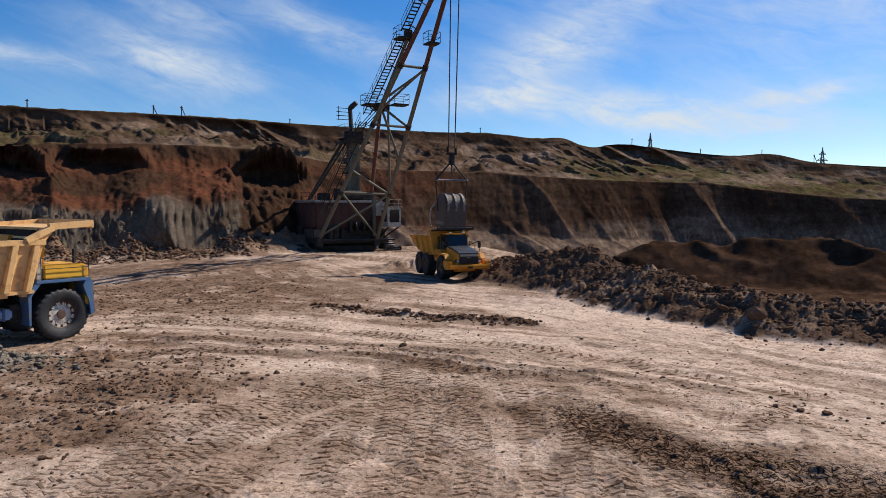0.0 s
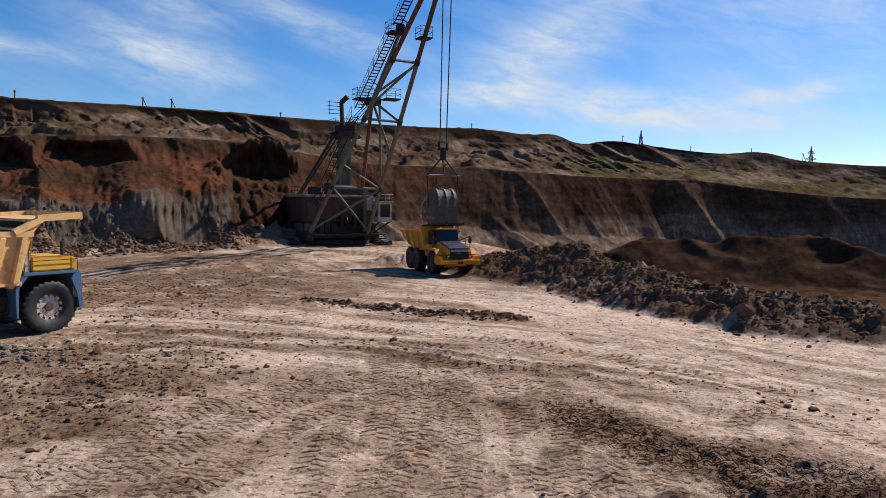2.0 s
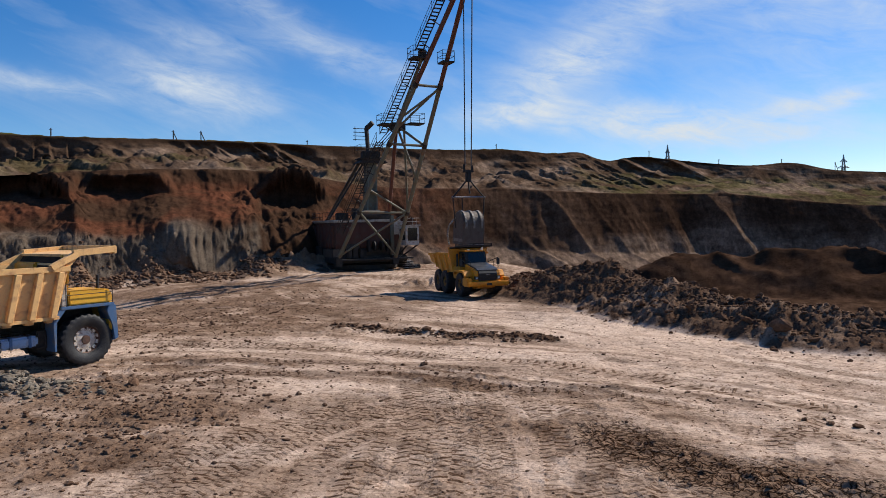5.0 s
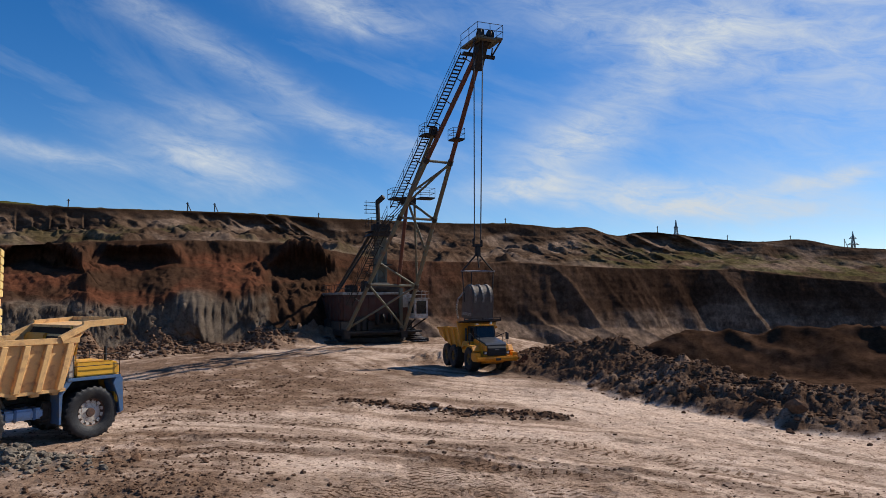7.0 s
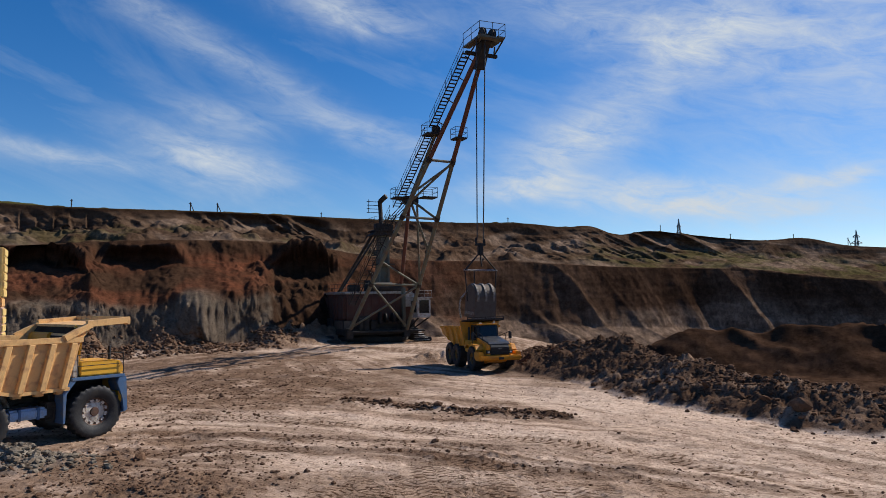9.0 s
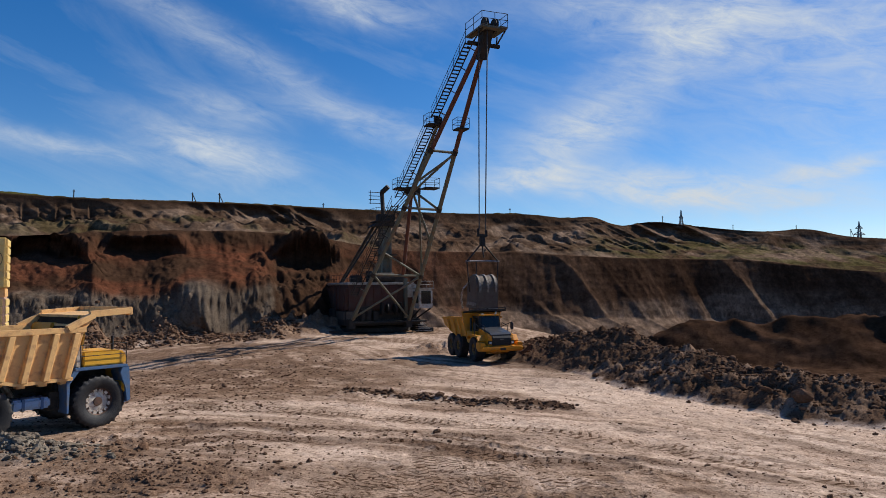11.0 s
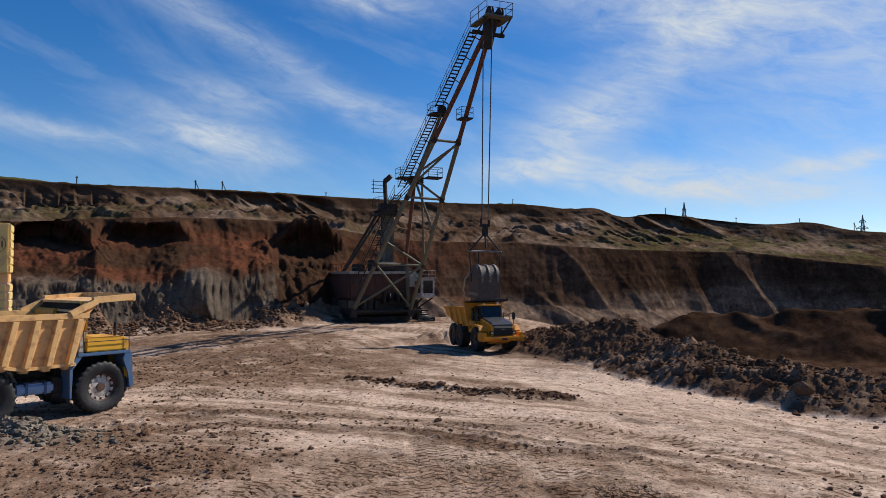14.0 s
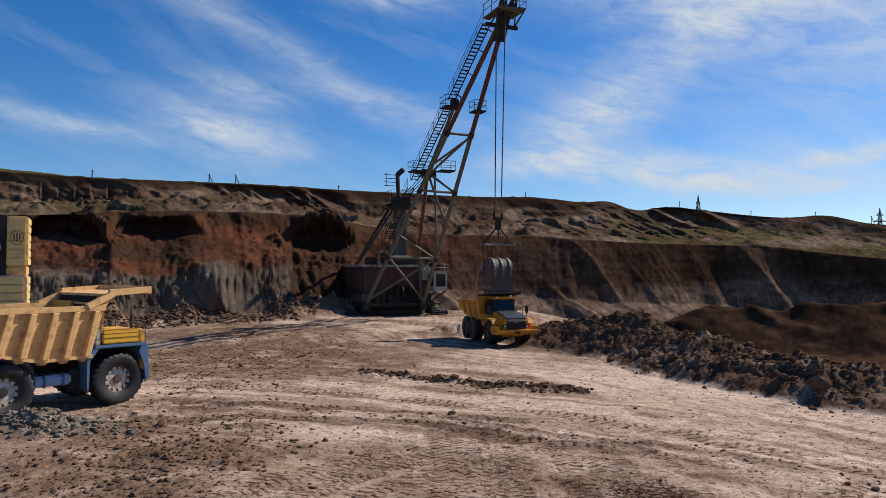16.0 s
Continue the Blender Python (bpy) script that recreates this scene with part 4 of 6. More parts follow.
def make_wheel(parent, x, y, radius, width, rim_r, mats, side, lugs=26, bolts=12, name="wheel", wedge=None):
    """A wheel with its hub, treaded tyre and rim; side is +1 when the outer face looks to +y."""
    tyre_m, rim_m, hub_m = mats
    w = width / 2
    hub = part(name, lathe([(0.01, side * (w * 0.62)), (rim_r * 0.30, side * (w * 0.60)), (rim_r * 0.36, side * w * 0.35), (rim_r * 0.36, -side * w * 0.3), (0.01, -side * w * 0.3)], 20), hub_m, parent, smooth=True)
    hub.location = (x, y, radius)
    R = radius
    prof = [(rim_r * 0.98, -w * 0.72), (rim_r * 1.06, -w * 0.86), (R * 0.80, -w), (R * 0.90, -w * 0.97), (R * 0.955, -w * 0.84), (R * 0.965, -w * 0.4), (R * 0.967, 0),
            (R * 0.965, w * 0.4), (R * 0.955, w * 0.84), (R * 0.90, w * 0.97), (R * 0.80, w), (rim_r * 1.06, w * 0.86), (rim_r * 0.98, w * 0.72)]
    bm = lathe(prof, lugs * 4, False)
    for v in bm.verts:                                     # two staggered rows of lugs, raised out of the carcass
        rad = math.hypot(v.co.x, v.co.z)
        if rad > R * 0.88:
            k = (math.atan2(v.co.z, v.co.x) / (2 * math.pi) * lugs + (0.5 if v.co.y > 0 else 0.0)) % 1.0
            grow = (1.035 if rad > R * 0.93 else 1.02) if k < 0.49 else 0.985
            v.co.x, v.co.z = v.co.x * grow, v.co.z * grow
    part("tyre", bm, tyre_m, hub, smooth=True)
    rp = [(rim_r * 1.04, side * w * 0.86), (rim_r * 1.06, side * w * 0.80), (rim_r * 0.98, side * w * 0.72), (rim_r * 0.90, side * w * 0.35), (rim_r * 0.78, side * w * 0.22), (rim_r * 0.62, side * w * 0.34), (rim_r * 0.35, side * w * 0.42),
          (rim_r * 0.35, -side * w * 0.1), (rim_r * 0.95, -side * w * 0.5)]
    rim = part("rim", lathe(rp, 40, False), rim_m, hub, smooth=True)
    bm = bmesh.new()
    for i in range(bolts):
        a = 2 * math.pi * i / bolts
        c = (math.cos(a) * rim_r * 0.70, side * w * 0.28, math.sin(a) * rim_r * 0.70)
        tube(bm, c, (c[0], side * w * 0.44, c[2]), rim_r * 0.05, n=6)
        m = Matrix.Rotation(a + math.pi / bolts, 4, "Y") @ Matrix.Translation((rim_r * 0.86, side * w * 0.42, 0))
        box(bm, -rim_r * 0.12, rim_r * 0.08, -w * 0.12, w * 0.12, -rim_r * 0.13, rim_r * 0.13, m=m)
    part("wedge_ring", bm, wedge or rim_m, hub)
    if wedge:
        part("hub_plate", lathe([(rim_r * 0.34, side * w * 0.45), (rim_r * 0.60, side * w * 0.40), (rim_r * 0.80, side * w * 0.30), (rim_r * 0.80, side * w * 0.22), (rim_r * 0.34, side * w * 0.30)], 40, False), wedge, hub, "pale chipped hub plate", smooth=True)
    return hub

# ---- rigid haul truck (ochre body, blue chassis) ----
def build_haul_truck():
    """Local x ahead, y to its left, origin on the ground between the axles."""
    t = thing("haul_truck", pose(-17.41, 26.33, 0.0, 0, 0, 55.0), "ochre rigid haul truck with ribbed dump body and blue chassis", "dump truck")
    mats = (TYRE, RUSTY, RUSTY)
    for y, s in ((-1.72, -1), (1.72, 1)):
        make_wheel(t, 2.1, y, 1.03, 0.66, 0.52, mats, s, wedge=RIM_OLD)
        make_wheel(t, -1.98, y + s * 0.02, 1.03, 0.62, 0.52, (TYRE, RUSTY, CHASSIS), s, wedge=RIM_OLD)
        make_wheel(t, -1.98, y - s * 0.70, 1.03, 0.60, 0.52, mats, s)
    part("chassis_rail", boxes((-3.9, 3.3, -0.75, -0.5, 1.05, 1.45), (-3.9, 3.3, 0.5, 0.75, 1.05, 1.45), (-2.4, -1.8, -1.3, 1.3, 0.75, 1.3), (1.8, 2.4, -1.3, 1.3, 0.8, 1.25),
                               (-0.2, 0.3, -0.75, 0.75, 1.0, 1.5), (2.6, 3.2, -0.8, 0.8, 0.9, 1.9), bevel=0.03), CHASSIS, t)
    part("engine_block", boxes((0.9, 3.0, -0.7, 0.7, 1.2, 2.35), (-0.6, 0.7, -0.45, 0.45, 1.0, 1.7), bevel=0.06), CHASSIS, t)
    # dump body: the side wall is a sloped plate with a rim rail and leaning ribs
    top, rim_h = 3.86, 0.24
    x_back, x_front = -4.25, 1.42            # at the rail
    side = [(x_back, top), (x_front, top), (0.95, 2.02), (-0.9, 1.98), (-4.25, 2.75)]
    wide_t, wide_b = 2.12, 2.04
    def at_side(x, z, s, out=0.0):
        k = (z - 2.0) / (top - 2.0)
        return (x, s * (wide_b + (wide_t - wide_b) * k + out), z)
    body = part("dump_body_floor", panel([(0.95, -1.7, 2.02), (0.95, 1.7, 2.02), (-0.9, 1.7, 1.98), (-0.9, -1.7, 1.98)], 0.1, (0, 0, 1)), BODY, t)
    part("tail_floor", panel([(-0.9, -1.7, 1.98), (-0.9, 1.7, 1.98), (-4.6, 1.7, 2.9), (-4.6, -1.7, 2.9)], 0.1, (0, 0, 1)), BODY, t)
    part("headboard", panel([(0.95, -1.7, 2.02), (0.95, 1.7, 2.02), (x_front, 2.15, top + 0.2), (x_front, -2.15, top + 0.2)], 0.09, (-1, 0, 0.1)), BODY, t)
    # the inside of the body has a darker colour than the outside
    part("headboard_liner", panel([(0.84, -1.7, 2.1), (0.84, 1.7, 2.1), (x_front - 0.11, 2.05, top + 0.12), (x_front - 0.11, -2.05, top + 0.12)], 0.02, (-1, 0, 0.1)), BED_IN, t, "dark inside of the body")
    for s in (-1, 1):
        part("side_wall", panel([at_side(x, z, s) for x, z in side], 0.07, (0, -s, 0)), BODY, t, "chipped ochre steel side wall")
        part("wall_liner", panel([at_side(x * 0.98, z - 0.02, s, -0.08) for x, z in side], 0.02, (0, -s, 0)), BED_IN, t)
        bm = bmesh.new()
        beam(bm, (x_back - 0.05, s * 2.13, top + 0.02), (x_front + 0.02, s * 2.13, top + 0.02), 0.24, 0.20)
        part("rim_rail", bm, BODY, t)
        n = 7
        for i in range(n):
            xb = -3.75 + i * 0.75
            zb = 2.06 if xb > -0.9 else 1.98 + (-0.9 - xb) * 0.255 + 0.06
            zb = max(zb, 2.02)
            xt = xb + 0.36
            bm = bmesh.new()
            p, q = Vector(at_side(xb, zb, s, 0.07)), Vector(at_side(xt, top - 0.1, s, 0.07))
            w = 0.13
            for a, b, o in ((p, q, 0.0),):
                vs = []
                for c in (a, b):
                    dep = 0.17 if c is a else 0.11
                    for dx, dy in ((-w, -0.06), (w, -0.06), (w * 0.8, dep), (-w * 0.8, dep)):
                        vs.append(bm.verts.new(c + Vector((dx, s * dy, 0))))
                bm.faces.new(vs[:4])
                bm.faces.new(vs[7:3:-1])
                for k in range(4):
                    bm.faces.new((vs[k], vs[(k + 1) % 4], vs[4 + (k + 1) % 4], vs[4 + k]))
            bmesh.ops.bevel(bm, geom=bm.edges[:], offset=0.015, segments=1, affect="EDGES")
            part("rib", bm, BODY, t)
            part("bolster_foot", boxes((xb - 0.15, xb + 0.15, s * 1.75, s * 2.02, zb - 0.2, zb + 0.0), bevel=0.02), BODY, t)
        # folded lower edge
        bm = bmesh.new()
        beam(bm, at_side(1.0, 2.05, s, 0.05), at_side(-0.9, 2.02, s, 0.05), 0.14, 0.12)
        beam(bm, at_side(-0.9, 2.02, s, 0.05), at_side(-4.3, 2.82, s, 0.05), 0.14, 0.12)
        part("lower_edge", bm, BODY, t)
        # brace from the rail up to the canopy
        bm = bmesh.new()
        beam(bm, (0.75, s * 2.2, top + 0.08), (1.75, s * 2.14, 4.42), 0.2, 0.22)
        part("canopy_brace", bm, BODY, t)
        part("cheek_plate", panel([(0.7, s * 2.12, top), (x_front, s * 2.12, top), (1.85, s * 2.12, 4.36), (1.6, s * 2.12, 4.36)], 0.05, (0, -s, 0)), BODY, t)
    part("canopy", prism([(1.5, 4.32), (3.21, 4.43), (3.21, 4.51), (1.5, 4.42)], -2.15, 2.15), BODY, t, "flat steel canopy over the cab")
    for s in (-1, 1):
        bm = bmesh.new()
        beam(bm, (1.6, s * 2.14, 4.46), (3.2, s * 2.14, 4.56), 0.2, 0.24)
        part("canopy_edge", bm, BODY, t)
    part("canopy_lip", boxes((3.16, 3.30, -2.24, 2.24, 4.38, 4.70), bevel=0.03), BODY, t)
    # back of the canopy takes the dark colour of the bed, not the ochre
    part("canopy_slope", panel([(x_front, -2.1, top + 0.1), (x_front, 2.1, top + 0.1), (1.7, 2.1, 4.4), (1.7, -2.1, 4.4)], 0.08, (-1, 0, 0)), BED_IN, t)
    part("earth_crust", prism([(-3.9, 2.86), (-1.2, 2.2), (0.2, 2.2), (0.3, 2.5), (-1.0, 2.6), (-3.7, 3.0)], -1.6, 1.6), CLAY, t, "thin crust of earth in the empty body")
    # bonnet, deck and cab
    part("bonnet", prism([(1.45, 2.44), (3.12, 2.44), (3.2, 2.58), (3.1, 2.92), (2.85, 3.0), (1.45, 3.02)], -2.0, -0.35, 0.05), BONNET, t, "bright yellow bonnet housing")
    part("radiator_front", prism([(3.0, 1.3), (3.2, 1.3), (3.24, 2.44), (3.0, 2.44)], -2.0, 1.7, 0.04), BONNET, t)
    part("grille", boxes(*[(3.22, 3.28, -0.8, 0.8, 1.45 + i * 0.12, 1.52 + i * 0.12) for i in range(8)]), BLACK, t)
    part("deck", boxes((1.1, 3.18, -2.12, 2.12, 2.3, 2.42), bevel=0.02), BLUE, t, "dusty blue deck plate")
    for s in (-1, 1):
        part("fender_front", prism([(2.95, 2.32), (3.24, 2.32), (3.3, 0.98), (3.14, 0.9), (3.1, 1.5), (2.85, 2.1)], s * 1.35, s * 2.12, 0.02), BLUE, t, "dusty blue front fender")
        part("fender_rear", prism([(1.05, 2.32), (1.3, 2.32), (0.92, 1.85), (0.9, 0.75), (0.82, 0.75), (0.8, 1.9)], s * 1.4, s * 2.1, 0.01), BLUE, t, "dusty blue wheel guard")
        part("headlamp", boxes((3.26, 3.32, s * 1.75 - 0.15, s * 1.75 + 0.15, 1.35, 1.55), bevel=0.02), LAMP, t)
        part("deck_rail", rail([(1.3, s * 2.08, 2.42), (3.12, s * 2.08, 2.42), (3.12, s * 0.4, 2.42)], 0.85, 0.016), CHASSIS, t)
    part("bumper", boxes((3.1, 3.34, -1.8, 1.8, 0.85, 1.3), bevel=0.05), BLUE, t)
    cab = part("cab", prism([(0.98, 2.42), (2.0, 2.42), (2.02, 3.2), (1.8, 4.08), (1.2, 4.1)], 0.2, 2.0, 0.06), BRIGHT, t, "yellow operator cab")
    part("side_window", boxes((1.25, 1.75, 0.15, 0.2, 3.2, 3.9)), GLASS, cab)
    part("windscreen", panel([(2.04, 0.35, 3.22), (2.04, 1.85, 3.22), (1.84, 1.85, 4.0), (1.84, 0.35, 4.0)], 0.03, (1, 0, 0.2)), GLASS, cab)
    part("air_cleaner", boxes((1.15, 1.4, -2.0, -1.2, 2.42, 3.3), bevel=0.05), WHITE, t, "pale air intake box")
    part("mirror_frame", pipe(0.06, [(1.55, -1.5, 2.5), (1.75, -1.5, 4.3), (1.45, -1.5, 4.34)]), BONNET, t)
    part("exhaust_stack", tubes(0.06, ((2.7, -1.75, 2.42), (2.7, -1.75, 3.55))), BLACK, t)
    part("fuel_tank", boxes((-0.95, 0.42, -1.75, -1.0, 1.02, 1.42), bevel=0.08), LIGHT_BLUE, t, "pale blue dented side tank")
    part("tank_strap", boxes((-0.6, -0.5, -1.77, -0.98, 1.0, 1.44), (0.05, 0.15, -1.77, -0.98, 1.0, 1.44), bevel=0.01), BLUE, t)
    part("valve_box", boxes((0.45, 0.85, -1.5, -0.9, 0.85, 1.55), bevel=0.04), CHASSIS, t)
    part("hoist_cylinder", tubes(0.14, ((-0.4, -0.6, 1.1), (-0.9, -0.6, 2.1)), ((-0.4, 0.6, 1.1), (-0.9, 0.6, 2.1)), n=12), STEEL, t)
    part("ladder", tubes(0.025, ((3.4, -1.2, 0.7), (3.3, -1.2, 2.4)), ((3.4, -0.8, 0.7), (3.3, -0.8, 2.4)), *[((3.36, -1.2, 0.8 + i * 0.3), (3.36, -0.8, 0.8 + i * 0.3)) for i in range(6)]), BLUE, t)
    part("hose", pipe(0.03, [(0.5, -1.2, 1.5), (0.75, -1.55, 1.3), (0.7, -1.6, 0.95), (0.45, -1.5, 0.9)]), CHASSIS, t)
    return t


build_haul_truck()

# ---- articulated dump truck (yellow, dark bonnet) ----
def build_dump_truck():
    """Local x ahead, y to its left, origin on the ground under the front axle."""
    t = thing("articulated_dump_truck", pose(1.5, 51.4, 0.0, 0, 0, -69.5) @ Matrix.Diagonal((0.95, 0.95, 0.97, 1)), "yellow articulated dump truck with dark bonnet and black grille", "dump truck")
    mats = (TYRE, YELLOW_RIM, CHASSIS)
    for y, s in ((-1.27, -1), (1.27, 1)):
        make_wheel(t, 0.0, y, 0.92, 0.74, 0.42, mats, s, lugs=22, bolts=10)
        make_wheel(t, -3.5, y, 0.92, 0.74, 0.42, mats, s, lugs=22, bolts=10)
        make_wheel(t, -5.2, y, 0.92, 0.74, 0.42, mats, s, lugs=22, bolts=10)
    part("front_frame", boxes((-1.8, 1.3, -0.5, 0.5, 0.75, 1.25), (-0.3, 0.3, -1.0, 1.0, 0.7, 1.15), bevel=0.04), CHASSIS, t)
    part("rear_frame", boxes((-6.2, -1.6, -0.5, 0.5, 0.9, 1.5), (-3.75, -3.25, -1.0, 1.0, 0.65, 1.15), (-5.45, -4.95, -1.0, 1.0, 0.65, 1.15), bevel=0.04), CHASSIS, t)
    part("articulation_joint", tubes(0.28, ((-1.8, 0, 0.7), (-1.8, 0, 1.6)), n=14), CHASSIS, t)
    # bonnet: yellow flanks, dark sloping top
    part("bonnet", prism([(-0.35, 1.25), (1.72, 1.18), (1.82, 1.75), (1.68, 2.08), (-0.35, 2.42)], -1.02, 1.02, 0.06), BRIGHT, t, "yellow bonnet flanks")
    part("bonnet_top", prism([(-0.42, 2.40), (1.60, 2.08), (1.78, 1.98), (1.80, 2.06), (1.58, 2.20), (-0.42, 2.52)], -0.86, 0.86, 0.03), HOOD, t, "dark grey sloping bonnet top")
    g = part("grille", prism([(1.74, 1.28), (1.86, 1.28), (1.92, 1.8), (1.78, 2.02), (1.70, 2.0)], -0.74, 0.74, 0.03), BLACK, t, "black mesh grille")
    part("grille_bar", boxes(*[(1.88, 1.915, -0.68, 0.68, 1.36 + i * 0.11, 1.39 + i * 0.11) for i in range(5)]), CHASSIS, g)
    part("badge", boxes((1.91, 1.935, -0.16, 0.16, 1.70, 1.77), bevel=0.01), STEEL, g)
    for s in (-1, 1):
        part("headlamp", prism([(1.66, 1.38), (1.84, 1.38), (1.85, 1.60), (1.66, 1.64)], s * 0.76, s * 1.04, 0.02), BLACK, t, "dark headlamp cluster")
        part("headlamp_lens", boxes((1.84, 1.865, s * 0.8, s * 0.98, 1.42, 1.54)), LAMP, t)
        part("fender", prism([(-1.35, 1.72), (-1.05, 2.02), (0.9, 1.98), (1.25, 1.6), (1.15, 1.5), (0.85, 1.86), (-0.95, 1.9), (-1.25, 1.6)], s * 0.95, s * 1.66, 0.02), BRIGHT, t)
        part("bonnet_vent", boxes(*[(0.15 + i * 0.0, 0.85, s * 1.0, s * 1.05, 1.45 + i * 0.12, 1.52 + i * 0.12) for i in range(4)]), BLACK, t)
    part("bumper", prism([(0.95, 0.82), (1.9, 0.86), (2.12, 1.0), (2.12, 1.22), (0.95, 1.32)], -1.66, 1.66, 0.06), BRIGHT, t, "wide yellow front bumper")
    for s in (-1, 1):
        part("bumper_step", boxes((0.9, 1.9, s * 1.5 - 0.2, s * 1.5 + 0.2, 0.95, 1.5), bevel=0.05), BRIGHT, t)
    part("tow_eye", boxes((2.1, 2.2, -0.2, 0.2, 0.95, 1.12), bevel=0.02), CHASSIS, t)
    part("belly_plate", prism([(0.4, 0.55), (1.5, 0.75), (1.5, 0.85), (0.4, 0.85)], -0.7, 0.7), BRIGHT, t)
    # cab
    cab = part("cab", prism([(-1.95, 1.7), (-0.42, 1.7), (-0.36, 2.3), (-0.62, 3.35), (-1.95, 3.38)], -0.88, 0.88, 0.06), BLACK, t, "black-framed operator cab")
    part("windscreen", panel([(-0.345, -0.72, 2.36), (-0.345, 0.72, 2.36), (-0.565, 0.66, 3.26), (-0.565, -0.66, 3.26)], 0.02, (1, 0, 0.2)), GLASS, cab)
    for s in (-1, 1):
        part("side_window", panel([(-1.8, s * 0.885, 2.35), (-0.5, s * 0.885, 2.35), (-0.72, s * 0.885, 3.22), (-1.8, s * 0.885, 3.22)], 0.02, (0, s, 0)), GLASS, cab)
        part("mirror", boxes((0.22, 0.3, s * 1.55 - 0.13, s * 1.55 + 0.13, 2.35, 2.85), bevel=0.03), BLACK, t)
        part("mirror_arm", pipe(0.03, [(-0.45, s * 0.9, 2.5), (0.26, s * 1.55, 2.9), (0.26, s * 1.55, 2.0)]), BLACK, t)
        part("work_lamp", boxes((-0.72, -0.6, s * 0.55 - 0.1, s * 0.55 + 0.1, 3.42, 3.54), bevel=0.02), LAMP, cab)
        part("grab_rail", pipe(0.02, [(-0.3, s * 0.95, 2.45), (-0.3, s * 0.95, 2.85), (0.8, s * 0.95, 2.65), (0.8, s * 0.95, 2.25)]), BLACK, t)
    part("roof", boxes((-2.0, -0.45, -0.92, 0.92, 3.36, 3.46), bevel=0.03), BRIGHT, cab)
    part("beacon", tubes(0.07, ((-0.9, 0.7, 3.46), (-0.9, 0.7, 3.66)), n=10), LAMP, cab)
    for s in (-1, 1):
        part("side_box", boxes((-1.85, -0.5, s * 1.15 - 0.27, s * 1.15 + 0.27, 1.3, 2.2), bevel=0.05), BRIGHT, t)
    part("exhaust_stack", tubes(0.09, ((-1.6, -1.15, 2.2), (-1.6, -1.15, 3.2)), n=10), BLACK, t)
    # dump body
    wt, wb, z_top = 1.68, 1.35, 3.15
    outline = [(-2.35, 3.2), (-1.95, 1.75), (-4.6, 1.62), (-7.0, 2.45), (-7.2, 3.0), (-4.7, z_top)]
    for s in (-1, 1):
        def sd(x, z, out=0.0):
            return (x, s * (wb + (wt - wb) * (z - 1.6) / (z_top - 1.6) + out), z)
        part("side_wall", panel([sd(x, z) for x, z in outline], 0.06, (0, -s, 0)), BRIGHT, t, "yellow dump body side")
        bm = bmesh.new()
        beam(bm, sd(-2.2, 3.18, 0.03), sd(-4.7, z_top, 0.03), 0.12, 0.14)
        beam(bm, sd(-4.7, z_top, 0.03), sd(-7.2, 3.02, 0.03), 0.12, 0.14)
        part("rim_rail", bm, BRIGHT, t)
        for x in (-3.0, -4.2, -5.6):
            bm = bmesh.new()
            beam(bm, sd(x, 1.7 if x > -5 else 2.0, 0.06), sd(x - 0.1, 3.1, 0.06), 0.16, 0.12)
            part("stiffener", bm, BRIGHT, t)
        part("mudguard", boxes((-2.45, -2.38, s * 0.9, s * 1.6, 0.9, 1.7), bevel=0.02), BLACK, t)
    part("body_floor", panel([(-1.95, -1.35, 1.75), (-1.95, 1.35, 1.75), (-4.6, 1.35, 1.62), (-4.6, -1.35, 1.62)], 0.08, (0, 0, 1)), BRIGHT, t)
    part("tail_chute", panel([(-4.6, -1.35, 1.62), (-4.6, 1.35, 1.62), (-7.05, 1.5, 2.5), (-7.05, -1.5, 2.5)], 0.08, (0, 0, 1)), BRIGHT, t)
    part("headboard", panel([(-1.95, -1.38, 1.75), (-1.95, 1.38, 1.75), (-2.25, 1.7, 3.7), (-2.25, -1.7, 3.7)], 0.08, (-1, 0, 0)), BRIGHT, t)
    part("spill_guard", prism([(-2.3, 3.55), (-0.9, 3.72), (-0.9, 3.78), (-2.3, 3.68)], -1.55, 1.55), DARK, t, "dark slatted guard over the cab")
    part("guard_bar", boxes((-0.95, -0.85, -1.55, 1.55, 3.72, 3.86), (-0.95, -0.85, -1.5, 1.5, 3.92, 3.98), (-0.95, -0.85, -1.55, -1.48, 3.7, 3.98), (-0.95, -0.85, 1.48, 1.55, 3.7, 3.98),
                            (-0.95, -0.85, -0.04, 0.04, 3.7, 3.98), bevel=0.01), DARK, t)
    part("hoist_cylinder", tubes(0.1, ((-2.9, -0.7, 1.1), (-4.4, -0.95, 1.8)), ((-2.9, 0.7, 1.1), (-4.4, 0.95, 1.8)), n=10), STEEL, t)
    bm = bmesh.new()
    bmesh.ops.create_grid(bm, x_segments=24, y_segments=14, size=1)
    for v in bm.verts:
        x, y = v.co.x, v.co.y
        v.co = Vector((-4.2 + 1.9 * x, 1.45 * y, 2.55 + 0.55 * (1 - x * x) * (1 - y * y) + 0.16 * noise.noise(Vector((x * 4, y * 3, 2)))))
    part("earth_load", bm, CLAY, t, "heaped brown clay load")
    return t


build_dump_truck()

# ---- walking dragline ----
FL, FR, APEX = Vector((4.2, 5.6, 1.5)), Vector((-2.8, 5.7, 1.3)), Vector((-0.52, 31.2, 27.2))


def chord(side, k):
    a = FL if side > 0 else FR
    return a.lerp(APEX + Vector((0.12 * side, 0, 0)), k)


